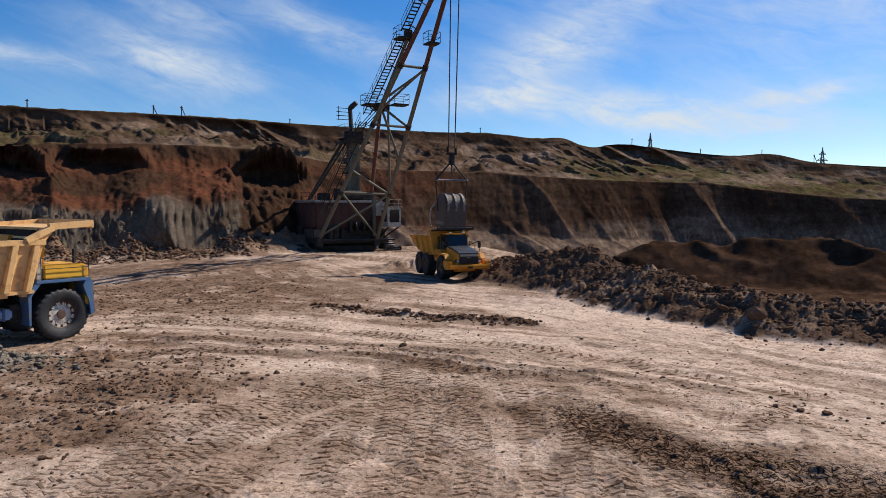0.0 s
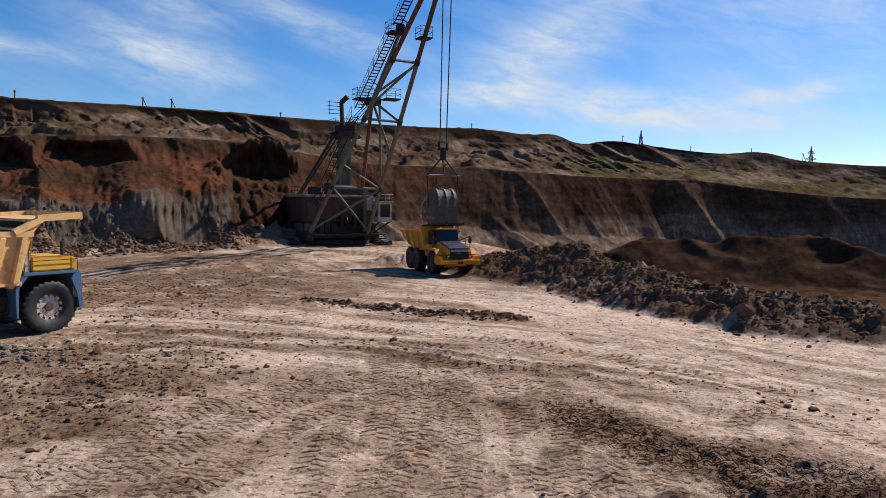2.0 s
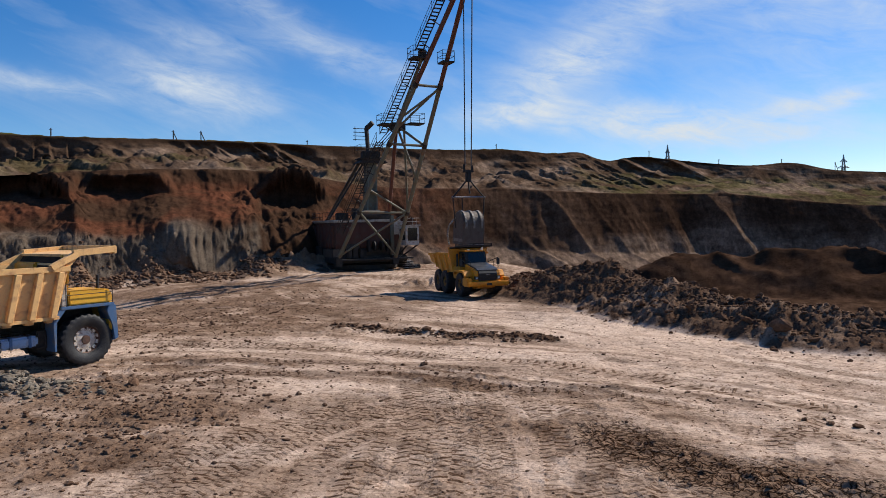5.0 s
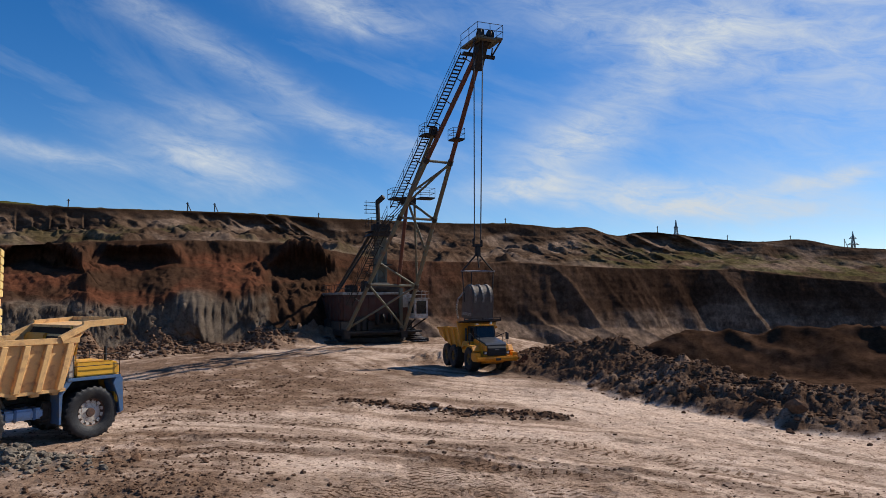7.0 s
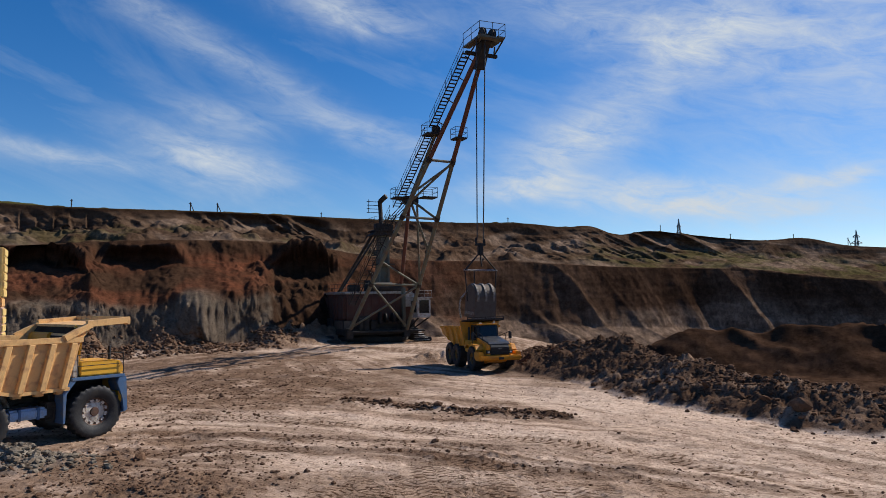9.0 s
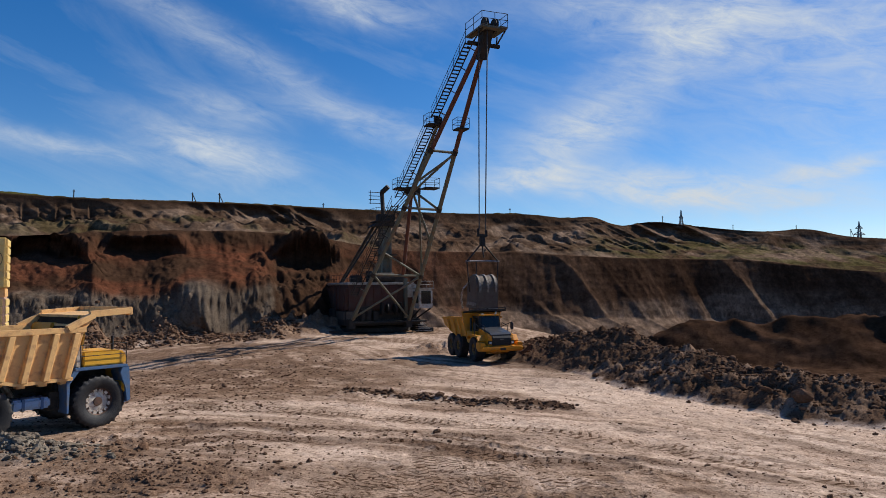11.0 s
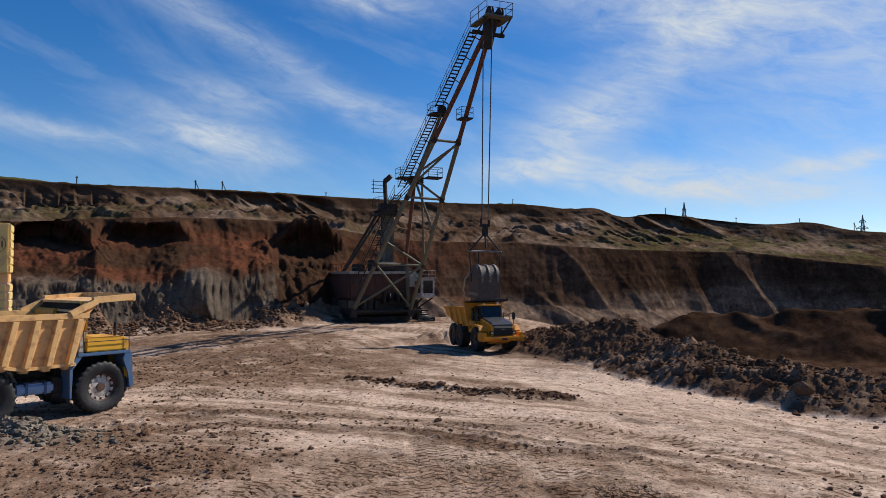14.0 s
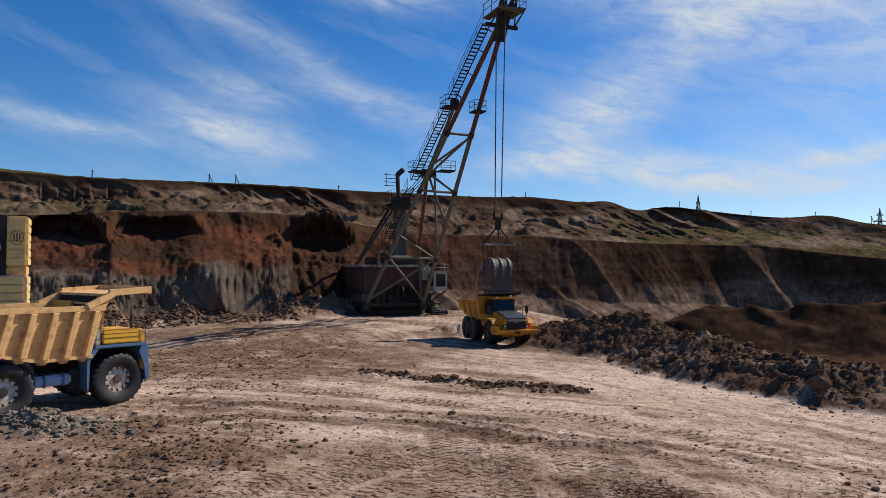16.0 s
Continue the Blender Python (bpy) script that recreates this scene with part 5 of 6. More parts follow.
def build_dragline():
    """Local y along the boom, x to the side nearer the haul truck; origin on the ground under the slewing centre."""
    t = thing("dragline_excavator", pose(-12.6, 87.0, 0.0, 0, 0, 206.05), "weathered walking dragline with rust-red house, lattice boom and grey-green chords", "excavator")
    base = part("base_tub", lathe([(0.1, 0.0), (4.7, 0.0), (4.9, 0.25), (4.9, 0.75), (4.5, 0.95), (0.1, 0.95)], 48), DARK, t)
    base.rotation_euler = (radians(90), 0, 0)
    for s in (-1, 1):
        part("walking_shoe", boxes((s * 5.0, s * 6.5, -4.6, 4.8, 0.04, 0.55), (s * 5.3, s * 6.2, -3.2, 3.2, 0.55, 0.95), bevel=0.08), DARK, t, "long steel walking shoe")
        part("shoe_arm", boxes((s * 4.7, s * 5.2, -0.8, 0.8, 0.8, 3.0), bevel=0.1), DARK, t)
    part("turntable", boxes((-4.6, 4.6, -6.2, 5.2, 1.05, 1.75), bevel=0.08), DARK, t)
    # machine house: dark skirt, red walls, pale roof edge
    house = part("house_wall", boxes((-4.3, 4.5, -6.2, 4.6, 2.6, 5.85), bevel=0.35), RUST, t, "rust-red sheet metal machine house")
    # the skirt is given the same dark colour as the undercarriage
    part("lower_wall", boxes((-4.34, 4.54, -6.24, 4.64, 1.7, 2.75), bevel=0.06), DARK, house, "dark lower wall")
    part("white_panel", boxes((4.54, 4.6, 0.5, 4.2, 1.75, 2.7), (3.4, 4.5, 4.64, 4.7, 1.75, 2.7)), BUCKET, house, "grimy grey panel")
    part("roof", boxes((-4.2, 4.4, -6.0, 4.5, 5.86, 6.15), bevel=0.12), WHITE, house, "dirty pale roof")
    for i in range(9):
        x = -3.9 + i * 1.0
        part("wall_rib", boxes((x - 0.05, x + 0.05, 4.6, 4.68, 2.76, 5.7)), RUST, house)
    for i in range(7):
        y = -5.6 + i * 1.5
        part("wall_rib", boxes((4.5, 4.58, y - 0.05, y + 0.05, 2.76, 5.7)), RUST, house)
    part("front_panel", boxes((-4.25, -2.7, 4.66, 4.74, 4.3, 5.9)), WHITE, house, "white front panel")
    part("doorway", boxes((1.4, 3.2, 4.64, 4.9, 1.75, 3.3), bevel=0.05), DARK, house)
    part("roof_rail", rail([(4.2, 4.3, 6.1), (4.2, -5.8, 6.1)], 1.0), DARK, t)
    part("roof_rail", rail([(4.2, 4.3, 6.1), (0.5, 4.3, 6.1)], 1.0), DARK, t)
    for x, y, sx, h in ((2.6, 2.2, 0.7, 0.9), (1.0, 3.0, 0.5, 1.4), (0.2, 3.4, 0.6, 1.0), (-1.1, 3.2, 0.5, 1.2), (-2.4, 3.4, 0.7, 0.7)):
        part("roof_unit", boxes((x - sx, x + sx, y - 0.5, y + 0.5, 6.12, 6.12 + h), bevel=0.08), DARK, t)
    part("winch_drum", tubes(0.6, ((-1.6, 3.9, 6.7), (1.4, 3.9, 6.7)), n=16), DARK, t)
    for x in (-0.4, -1.3):
        bm = lathe([(0.2, -0.12), (0.62, -0.12), (0.55, 0.0), (0.62, 0.12), (0.2, 0.12)], 20)
        bmesh.ops.transform(bm, matrix=Matrix.Translation((x, 5.3, 3.0)) @ Matrix.Rotation(radians(90), 4, "Z"), verts=bm.verts[:])
        part("fairlead_sheave", bm, DARK, t)
    part("fairlead_frame", boxes((-2.1, 0.4, 4.7, 5.2, 2.3, 2.6), (-2.1, -1.9, 4.7, 5.6, 2.3, 3.7), (0.2, 0.4, 4.7, 5.6, 2.3, 3.7), bevel=0.04), DARK, t)
    for x in (1.2, 2.0, 2.7):
        part("drive_unit", boxes((x - 0.3, x + 0.3, 4.8, 5.5, 1.6, 2.7 + 0.3 * (x > 1.5)), bevel=0.1), DARK, t)
    part("front_deck", boxes((-5.0, 4.6, 4.6, 6.2, 1.35, 1.55), bevel=0.04), DARK, t)
    for s, f in ((1, FL), (-1, FR)):
        part("boom_foot", boxes((f.x - 0.4, f.x + 0.4, 5.0, 6.1, 0.75, 1.9), bevel=0.08), DARK, t)
    # operator cab on its bracket
    cab = part("operator_cab", boxes((-5.2, -3.5, 5.4, 7.6, 3.0, 5.3), bevel=0.05), WHITE, t, "white operator cab with dark windows")
    for c in ((-4.95, -3.75, 7.6, 7.63, 3.55, 5.05),):
        part("front_window", boxes(c), GLASS, cab)
    part("side_window", boxes((-3.5, -3.47, 5.7, 7.3, 3.6, 5.0)), GLASS, cab)
    part("cab_roof", boxes((-5.35, -3.35, 5.25, 7.8, 5.3, 5.42), bevel=0.03), WHITE, cab)
    part("cab_rail", rail([(-3.4, 7.7, 5.4), (-5.3, 7.7, 5.4), (-5.3, 5.4, 5.4)], 0.8), WHITE, cab)
    part("cab_bracket", tubes(0.1, ((-5.0, 7.4, 3.0), (-4.2, 4.7, 1.7)), ((-3.7, 7.4, 3.0), (-3.6, 4.7, 1.7))), DARK, t)
    part("front_post", boxes((-2.95, -2.55, 4.8, 5.2, 1.6, 6.6), bevel=0.03), GREEN, t, "grey-green upright at the house front")
    part("house_step", boxes(*[(-5.2 - 0.25 * i, -4.4, 4.0, 4.9, 1.2 - 0.25 * i, 1.25 - 0.25 * i) for i in range(5)]), WHITE, t)
    # tower with platform, stays and mast
    twr = Vector((-0.9, 2.4, 6.1))
    top = Vector((-1.2, 2.45, 14.1))
    bm = bmesh.new()
    for dx, dy in ((-0.5, -0.5), (0.5, -0.5), (-0.5, 0.5), (0.5, 0.5)):
        beam(bm, twr + Vector((dx * 1.3, dy * 1.3, 0)), top + Vector((dx * 0.8, dy * 0.8, 0)), 0.26, 0.26)
    part("tower_leg", bm, GREEN, t)
    bm = bmesh.new()
    for i in range(7):
        z0, z1 = i / 7, (i + 1) / 7
        a, b = twr.lerp(top, z0), twr.lerp(top, z1)
        for u, v in (((-0.5, 0.5), (0.5, 0.5)), ((0.5, 0.5), (0.5, -0.5))):
            u, v = (v, u) if i % 2 else (u, v)
            beam(bm, a + Vector((*u, 0)), b + Vector((*v, 0)), 0.12, 0.12)
    part("tower_lacing", bm, GREEN, t)
    part("tower_plate", boxes((-1.6, -0.35, 2.0, 2.9, 6.1, 13.2)), GREEN, t)
    for z in (9.4, 13.5):
        part("platform", boxes((-2.6 if z > 10 else -2.1, 0.5 if z > 10 else 0.0, 1.2, 3.9, z, z + 0.14), bevel=0.02), DARK, t)
    part("platform", prism([(-2.9, 13.0), (0.7, 13.0), (0.1, 13.6), (-2.4, 13.6)], 1.4, 3.6), DARK, t)
    part("platform_rail", rail([(-2.7, 3.8, 14.2), (0.5, 3.8, 14.2), (0.5, 1.3, 14.2), (-2.7, 1.3, 14.2), (-2.7, 3.8, 14.2)], 1.0), DARK, t)
    part("tower_head", boxes((-2.2, 0.0, 1.9, 3.1, 13.7, 14.5), bevel=0.1), DARK, t)
    part("mast", tubes(0.26, ((-0.9, 2.3, 14.3), (-0.75, 2.25, 17.4)), n=10), DARK, t)
    part("mast_lamp", tubes(0.32, ((-0.75, 2.3, 17.3), (-1.35, 2.9, 17.95)), n=10), DARK, t)
    part("antenna", tubes(0.04, *[((-0.7, 2.25, 15.9 + i * 0.45), (0.95, 2.25, 15.9 + i * 0.45)) for i in range(4)], ((0.7, 2.25, 15.8), (0.7, 2.25, 17.5))), DARK, t)
    for s in (-1, 1):
        part("back_stay", tubes(0.19, ((-0.8 + s * 0.9, 1.8, 13.2), (2.4 if s > 0 else -2.2, -5.6, 6.1)), n=10), GREEN if s < 0 else DARK, t)
    part("back_stay", tubes(0.11, ((-0.2, 2.2, 13.0), (3.9, 1.0, 6.2)), n=10), DARK, t)
    part("tower_ladder", tubes(0.03, ((0.2, 2.8, 6.2), (-0.3, 2.8, 13.6)), ((0.65, 2.8, 6.2), (0.15, 2.8, 13.6)), *[((0.2 - 0.02 * i, 2.8, 6.4 + 0.3 * i), (0.65 - 0.02 * i, 2.8, 6.4 + 0.3 * i)) for i in range(24)]), DARK, t)
    # boom chords
    JOINT = 0.665
    for s in (1, -1):
        part("lower_chord", tubes(0.22, (chord(s, 0), chord(s, JOINT)), n=14), GREEN, t, "grey-green tubular boom chord")
        part("upper_chord", tubes(0.22, (chord(s, JOINT), chord(s, 0.985)), n=14), OXIDE, t, "red oxide upper boom chord")
        for k in (0.0, 0.21, 0.47, JOINT):
            part("chord_joint", tubes(0.28, (chord(s, max(0, k - 0.006)), chord(s, k + 0.008)), n=14), DARK, t)
    for k in (0.21, 0.47, JOINT):
        part("cross_tube", tubes(0.13, (chord(1, k), chord(-1, k))), GREEN, t)
    for a, b in (((1, 0.02), (-1, 0.21)), ((-1, 0.02), (1, 0.21)), ((1, 0.30), (-1, 0.21)), ((1, 0.52), (-1, JOINT)), ((1, 0.56), (-1, JOINT - 0.005))):
        part("diagonal_tube", tubes(0.12, (chord(*a), chord(*b))), GREEN, t)
    # king post node above the chords, its struts, the upper chord and the stays from the tower
    node = chord(1, 0.47).lerp(chord(-1, 0.47), 0.38) + Vector((0.15, -1.3, 2.1))
    p2 = chord(1, 0.735) + Vector((0.25, -0.35, 0.35))
    for s, k in ((1, 0.47), (-1, 0.47), (1, 0.42), (-1, 0.35)):
        part("king_strut", tubes(0.13, (node, chord(s, k))), GREEN if s < 0 else OXIDE, t)
    part("king_post", tubes(0.2, (node, chord(1, 0.21).lerp(chord(-1, 0.21), 0.62) + Vector((0, 0, 0.2)))), OXIDE, t, "red oxide king post")
    part("king_post", tubes(0.12, (node + Vector((-0.8, 0, 0)), chord(-1, 0.22))), GREEN, t)
    part("top_chord", tubes(0.17, (node, p2)), GREEN, t)
    part("top_lacing", tubes(0.09, (node.lerp(p2, 0.3), chord(1, 0.56)), (node.lerp(p2, 0.55), chord(1, 0.64))), GREEN, t)
    for d in (-0.35, 0.0, 0.35):
        part("stay_rope", tubes(0.045, (node + Vector((d, 0, 0)), top + Vector((d, 0.3, 0.1))), n=6), ROPE, t)
    # platforms on the boom with rails, stair along the chord
    def deck(c, sx, sy, name="boom_platform"):
        part(name, boxes((c.x - sx, c.x + sx, c.y - sy, c.y + sy, c.z - 0.1, c.z + 0.05), bevel=0.02), DARK, t)
        part("platform_rail", rail([(c.x - sx, c.y - sy, c.z), (c.x + sx, c.y - sy, c.z), (c.x + sx, c.y + sy, c.z), (c.x - sx, c.y + sy, c.z), (c.x - sx, c.y - sy, c.z)], 1.0), DARK, t)
    deck(node + Vector((0.9, -0.2, 0.1)), 0.9, 0.8)
    deck(node + Vector((-1.9, 0.4, 0.2)), 0.8, 0.7)
    part("node_block", boxes((node.x - 0.9, node.x + 0.7, node.y - 0.3, node.y + 0.3, node.z - 0.5, node.z + 0.3), bevel=0.08), DARK, t)
    deck(p2 + Vector((0.35, -0.1, 0.0)), 0.75, 0.7)
    deck(chord(-1, 0.735) + Vector((0.05, 0.1, 0.1)), 0.6, 0.6)
    part("block", boxes((p2.x - 0.4, p2.x + 0.3, p2.y - 0.3, p2.y + 0.3, p2.z - 0.1, p2.z + 0.8), bevel=0.08), DARK, t)
    off_s = Vector((0.75, -0.35, 0.55))
    for k0, k1 in ((0.10, 0.46), (0.485, 0.72), (0.75, 0.965)):
        a, b = chord(1, k0) + off_s, chord(1, k1) + off_s
        way = (b - a).normalized()
        stair = part("stair_stringer", tubes(0.055, (a + Vector((-0.35, 0, 0)), b + Vector((-0.35, 0, 0))), (a + Vector((0.35, 0, 0)), b + Vector((0.35, 0, 0)))), DARK, t)
        n = int((b - a).length / 0.36)
        bm = bmesh.new()
        for i in range(n):
            c = a.lerp(b, (i + 0.5) / n)
            box(bm, c.x - 0.36, c.x + 0.36, c.y - 0.13, c.y + 0.13, c.z - 0.025, c.z + 0.025)
        part("stair_tread", bm, DARK, stair)
        part("stair_rail", rail([a + Vector((0.36, 0, 0)), b + Vector((0.36, 0, 0))], 0.95, 0.022), DARK, stair)
        for u in (0.1, 0.4, 0.7, 0.95):
            part("stair_hanger", tubes(0.05, (a.lerp(b, u), chord(1, k0 + (k1 - k0) * u))), DARK, t)
    # boom head
    h = APEX
    part("head_block", prism([(h.y - 1.6, h.z - 1.7), (h.y - 0.6, h.z - 2.0), (h.y + 0.7, h.z + 0.2), (h.y + 0.5, h.z + 0.9), (h.y - 0.4, h.z + 0.8)], h.x - 0.4, h.x + 0.4, 0.05, axis="x"), DARK, t)
    part("head_platform", boxes((h.x + 0.5, h.x + 1.15, h.y - 1.7, h.y + 1.5, h.z + 0.15, h.z + 0.35), (h.x - 1.25, h.x - 0.6, h.y - 0.8, h.y + 1.6, h.z + 0.15, h.z + 0.35), (h.x - 1.2, h.x + 1.1, h.y + 0.9, h.y + 1.5, h.z + 0.1, h.z + 0.3), bevel=0.03), GREEN, t)
    part("head_beam", boxes((h.x - 1.6, h.x + 1.5, h.y - 0.75, h.y - 0.45, h.z - 0.8, h.z - 0.5), bevel=0.03), DARK, t)
    part("head_strut", tubes(0.07, ((h.x - 1.3, h.y - 0.6, h.z - 0.6), (h.x - 1.2, h.y + 1.4, h.z + 0.2)), ((h.x + 1.0, h.y - 0.6, h.z - 0.6), (h.x + 1.0, h.y + 1.4, h.z + 0.2)), ((h.x - 1.3, h.y - 0.6, h.z - 0.6), (h.x - 1.4, h.y - 0.6, h.z + 0.2))), DARK, t)
    part("head_rail", rail([(h.x + 1.15, h.y - 1.7, h.z + 0.3), (h.x + 1.15, h.y + 1.5, h.z + 0.3), (h.x - 1.25, h.y + 1.6, h.z + 0.3), (h.x - 1.25, h.y - 0.8, h.z + 0.3)], 1.15, 0.028), DARK, t)
    for x in (h.x + 0.32, h.x - 0.62):
        bm = lathe([(0.15, -0.1), (0.62, -0.12), (0.55, -0.03), (0.55, 0.03), (0.62, 0.12), (0.15, 0.1)], 24)
        bmesh.ops.transform(bm, matrix=Matrix.Translation((x, h.y + 0.35, h.z + 0.75)) @ Matrix.Rotation(radians(90), 4, "Z"), verts=bm.verts[:])
        part("head_sheave", bm, DARK, t)
    # hoist ropes, hook block, spreader and bucket
    hx, hy = h.x + 1.0, h.y + 0.75
    hook = Vector((hx + 0.02, hy, 9.7))
    part("hoist_rope", tubes(0.05, ((h.x + 1.2, h.y + 0.95, h.z + 0.2), hook + Vector((0.28, 0, 0.5))), n=6), ROPE, t)
    part("hoist_rope", tubes(0.05, ((h.x + 0.35, h.y + 0.95, h.z + 0.7), hook + Vector((-0.3, 0, 0.5))), n=6), ROPE, t)
    part("hook_block", boxes((hook.x - 0.45, hook.x + 0.45, hook.y - 0.15, hook.y + 0.15, hook.z - 0.1, hook.z + 0.12), (hook.x - 0.45, hook.x - 0.3, hook.y - 0.12, hook.y + 0.12, hook.z + 0.1, hook.z + 0.5),
                              (hook.x + 0.3, hook.x + 0.45, hook.y - 0.12, hook.y + 0.12, hook.z + 0.1, hook.z + 0.6), (hook.x - 0.2, hook.x + 0.2, hook.y - 0.2, hook.y + 0.2, hook.z - 0.9, hook.z - 0.1), bevel=0.04), DARK, t)
    sp = hook.z - 2.15
    part("sling_chain", tubes(0.07, (hook + Vector((0.1, 0, -0.7)), (hook.x + 1.45, hy, sp)), (hook + Vector((-0.1, 0, -0.7)), (hook.x - 1.45, hy, sp)), (hook + Vector((0, 0, -0.8)), (hook.x, hy + 0.2, sp + 0.3))), DARK, t)
    part("spreader_bar", tubes(0.07, ((hook.x - 1.55, hy, sp), (hook.x + 1.55, hy, sp))), STEEL, t)
    for a, b in (((-1.45, sp), (-1.3, 5.0)), ((1.45, sp), (1.25, 5.0)), ((0.6, sp), (0.6, 6.2))):
        part("bucket_chain", tubes(0.05, ((hook.x + a[0], hy, a[1]), (hook.x + b[0], hy, b[1]))), DARK, t)
    back = [(0.95 * math.sin(radians(a)) - 0.05, 5.35 + 1.05 * math.cos(radians(a))) for a in range(-60, 111, 15)]
    inner = [(0.80 * math.sin(radians(a)) - 0.05, 5.35 + 0.90 * math.cos(radians(a))) for a in range(105, -61, -15)]
    bucket = part("bucket", prism([(-1.25, 3.75)] + back + [(0.72, 3.5), (0.56, 3.5)] + inner + [(-1.08, 3.75)], hook.x - 0.92, hook.x + 0.92, 0.02, axis="x"), BUCKET, t, "scoured steel bucket tipped over the truck")
    bucket.location.y = hy
    for s in (-1, 1):
        c = part("bucket_cheek", prism([(-1.25, 3.75)] + back + [(0.72, 3.5)], hook.x + s * 0.90, hook.x + s * 0.98, 0.02, axis="x"), BUCKET, t)
        c.location.y = hy
        e = part("cheek_stiffener", prism([(-1.1, 3.95), (-0.9, 3.95), (0.66, 3.85), (0.66, 4.1), (-1.0, 4.2)], hook.x + s * 0.97, hook.x + s * 1.04, 0.01, axis="x"), PALE_STEEL, t)
        e.location.y = hy
    for i in range(3):
        x = hook.x - 0.72 + i * 0.72
        outer = [(1.03 * math.sin(radians(a)) - 0.05, 5.35 + 1.13 * math.cos(radians(a))) for a in range(-30, 111, 14)]
        under = [(0.94 * math.sin(radians(a)) - 0.05, 5.35 + 1.04 * math.cos(radians(a))) for a in range(110, -31, -14)]
        w = part("wear_band", prism(outer + under, x - 0.09, x + 0.09, axis="x"), PALE_STEEL, t, "pale worn wear band")
        w.location.y = hy
    w = part("bucket_lip", boxes((hook.x - 1.0, hook.x + 1.0, hy + 0.5, hy + 0.78, 3.4, 3.62), bevel=0.04), STEEL, t)
    for i in range(5):
        x = hook.x - 0.84 + i * 0.42
        w = part("bucket_tooth", boxes((x - 0.09, x + 0.09, hy + 0.45, hy + 0.7, 3.0, 3.5), bevel=0.03), STEEL, t)
    links = [Vector((hook.x + 1.0, hy - 0.5, 5.9)), Vector((hook.x + 1.45, hy - 0.9, 5.2)), Vector((hook.x + 1.5, hy - 1.1, 4.4)), Vector((hook.x + 1.25, hy - 1.3, 3.6))]
    for a, b in zip(links, links[1:]):
        for i in range(4):
            p, q = a.lerp(b, i / 4), a.lerp(b, (i + 0.8) / 4)
            part("chain_link", tubes(0.07, (p, q), n=6), STEEL, t)
    return t


build_dragline()

# ---- second machine behind the haul truck: a tall yellow louvred housing ----
def build_excavator():
    t = thing("hydraulic_excavator", pose(-22.9, 33.5, 0.0, 0, 0, 30), "tall cream-yellow excavator housing with horizontal panel seams", "excavator")
    for s in (-1, 1):
        part("crawler_track", boxes((-4.0, 0.2, s * 1.3 - 0.45, s * 1.3 + 0.45, 0.0, 1.3), bevel=0.35), CHASSIS, t)
    part("turntable", boxes((-3.2, -0.4, -1.3, 1.3, 1.3, 1.9), bevel=0.1), CHASSIS, t)
    part("housing", boxes((-3.8, 0.0, -1.0, 0.9, 1.9, 5.1), bevel=0.05), PINK, t, "faded pinkish lower housing")
    for i in range(8):
        z = 1.95 + i * 0.39
        part("lower_slat", boxes((-0.02, 0.05, -0.95, 0.85, z, z + 0.33), bevel=0.02), PINK if i < 4 else LOUVRE, t)
    for i in range(8):
        z = 1.95 + i * 0.39
        part("side_slat", boxes((-3.7, -0.1, -1.06, -0.99, z, z + 0.33), bevel=0.02), PINK if i < 4 else LOUVRE, t)
    part("neck_band", boxes((-0.9, -0.02, -0.8, 0.7, 5.1, 5.55), bevel=0.04), BODY, t)
    up = part("upper_housing", boxes((-0.85, 0.0, -0.95, 0.85, 5.55, 8.0), bevel=0.05), LOUVRE, t, "cream upper housing with a round emblem")
    for i in range(6):
        z = 5.6 + i * 0.4
        part("upper_slat", boxes((-0.02, 0.05, -0.9, 0.8, z, z + 0.34), bevel=0.02), LOUVRE, up)
        part("upper_slat", boxes((-0.8, -0.05, -1.0, -0.94, z, z + 0.34), bevel=0.02), LOUVRE, up)
    ring = bmesh.new()
    for i in range(24):
        a0, a1 = 2 * math.pi * i / 24, 2 * math.pi * (i + 1) / 24
        beam(ring, (-0.42 + 0.27 * math.cos(a0), -1.005, 6.95 + 0.36 * math.sin(a0)), (-0.42 + 0.27 * math.cos(a1), -1.005, 6.95 + 0.36 * math.sin(a1)), 0.05, 0.02)
    for dx, h in ((-0.12, 0.3), (0.0, 0.4), (0.12, 0.3)):
        box(ring, -0.42 + dx - 0.025, -0.42 + dx + 0.025, -1.012, -0.998, 6.95 - h / 2, 6.95 + h / 2)
    part("emblem", ring, DARK, up, "round dark emblem")
    part("frame_side", boxes((-1.6, -0.86, -0.9, 0.8, 5.1, 8.05), bevel=0.05), DARK, t)
    part("hose_bundle", pipe(0.09, [(-1.3, -0.95, 7.4), (-1.15, -1.1, 6.4), (-1.4, -1.05, 5.6), (-1.2, -1.0, 5.1)]), STEEL, t)
    return t


build_excavator()


# ---- skyline: poles, pylons ----
def rim_point(bearing, past=2.0):
    r = float(by_bearing(RIM_R, np.array([float(bearing)]))[0]) + past
    x, y = r * math.sin(radians(bearing)), r * math.cos(radians(bearing))
    return x, y, ground_z(x, y)


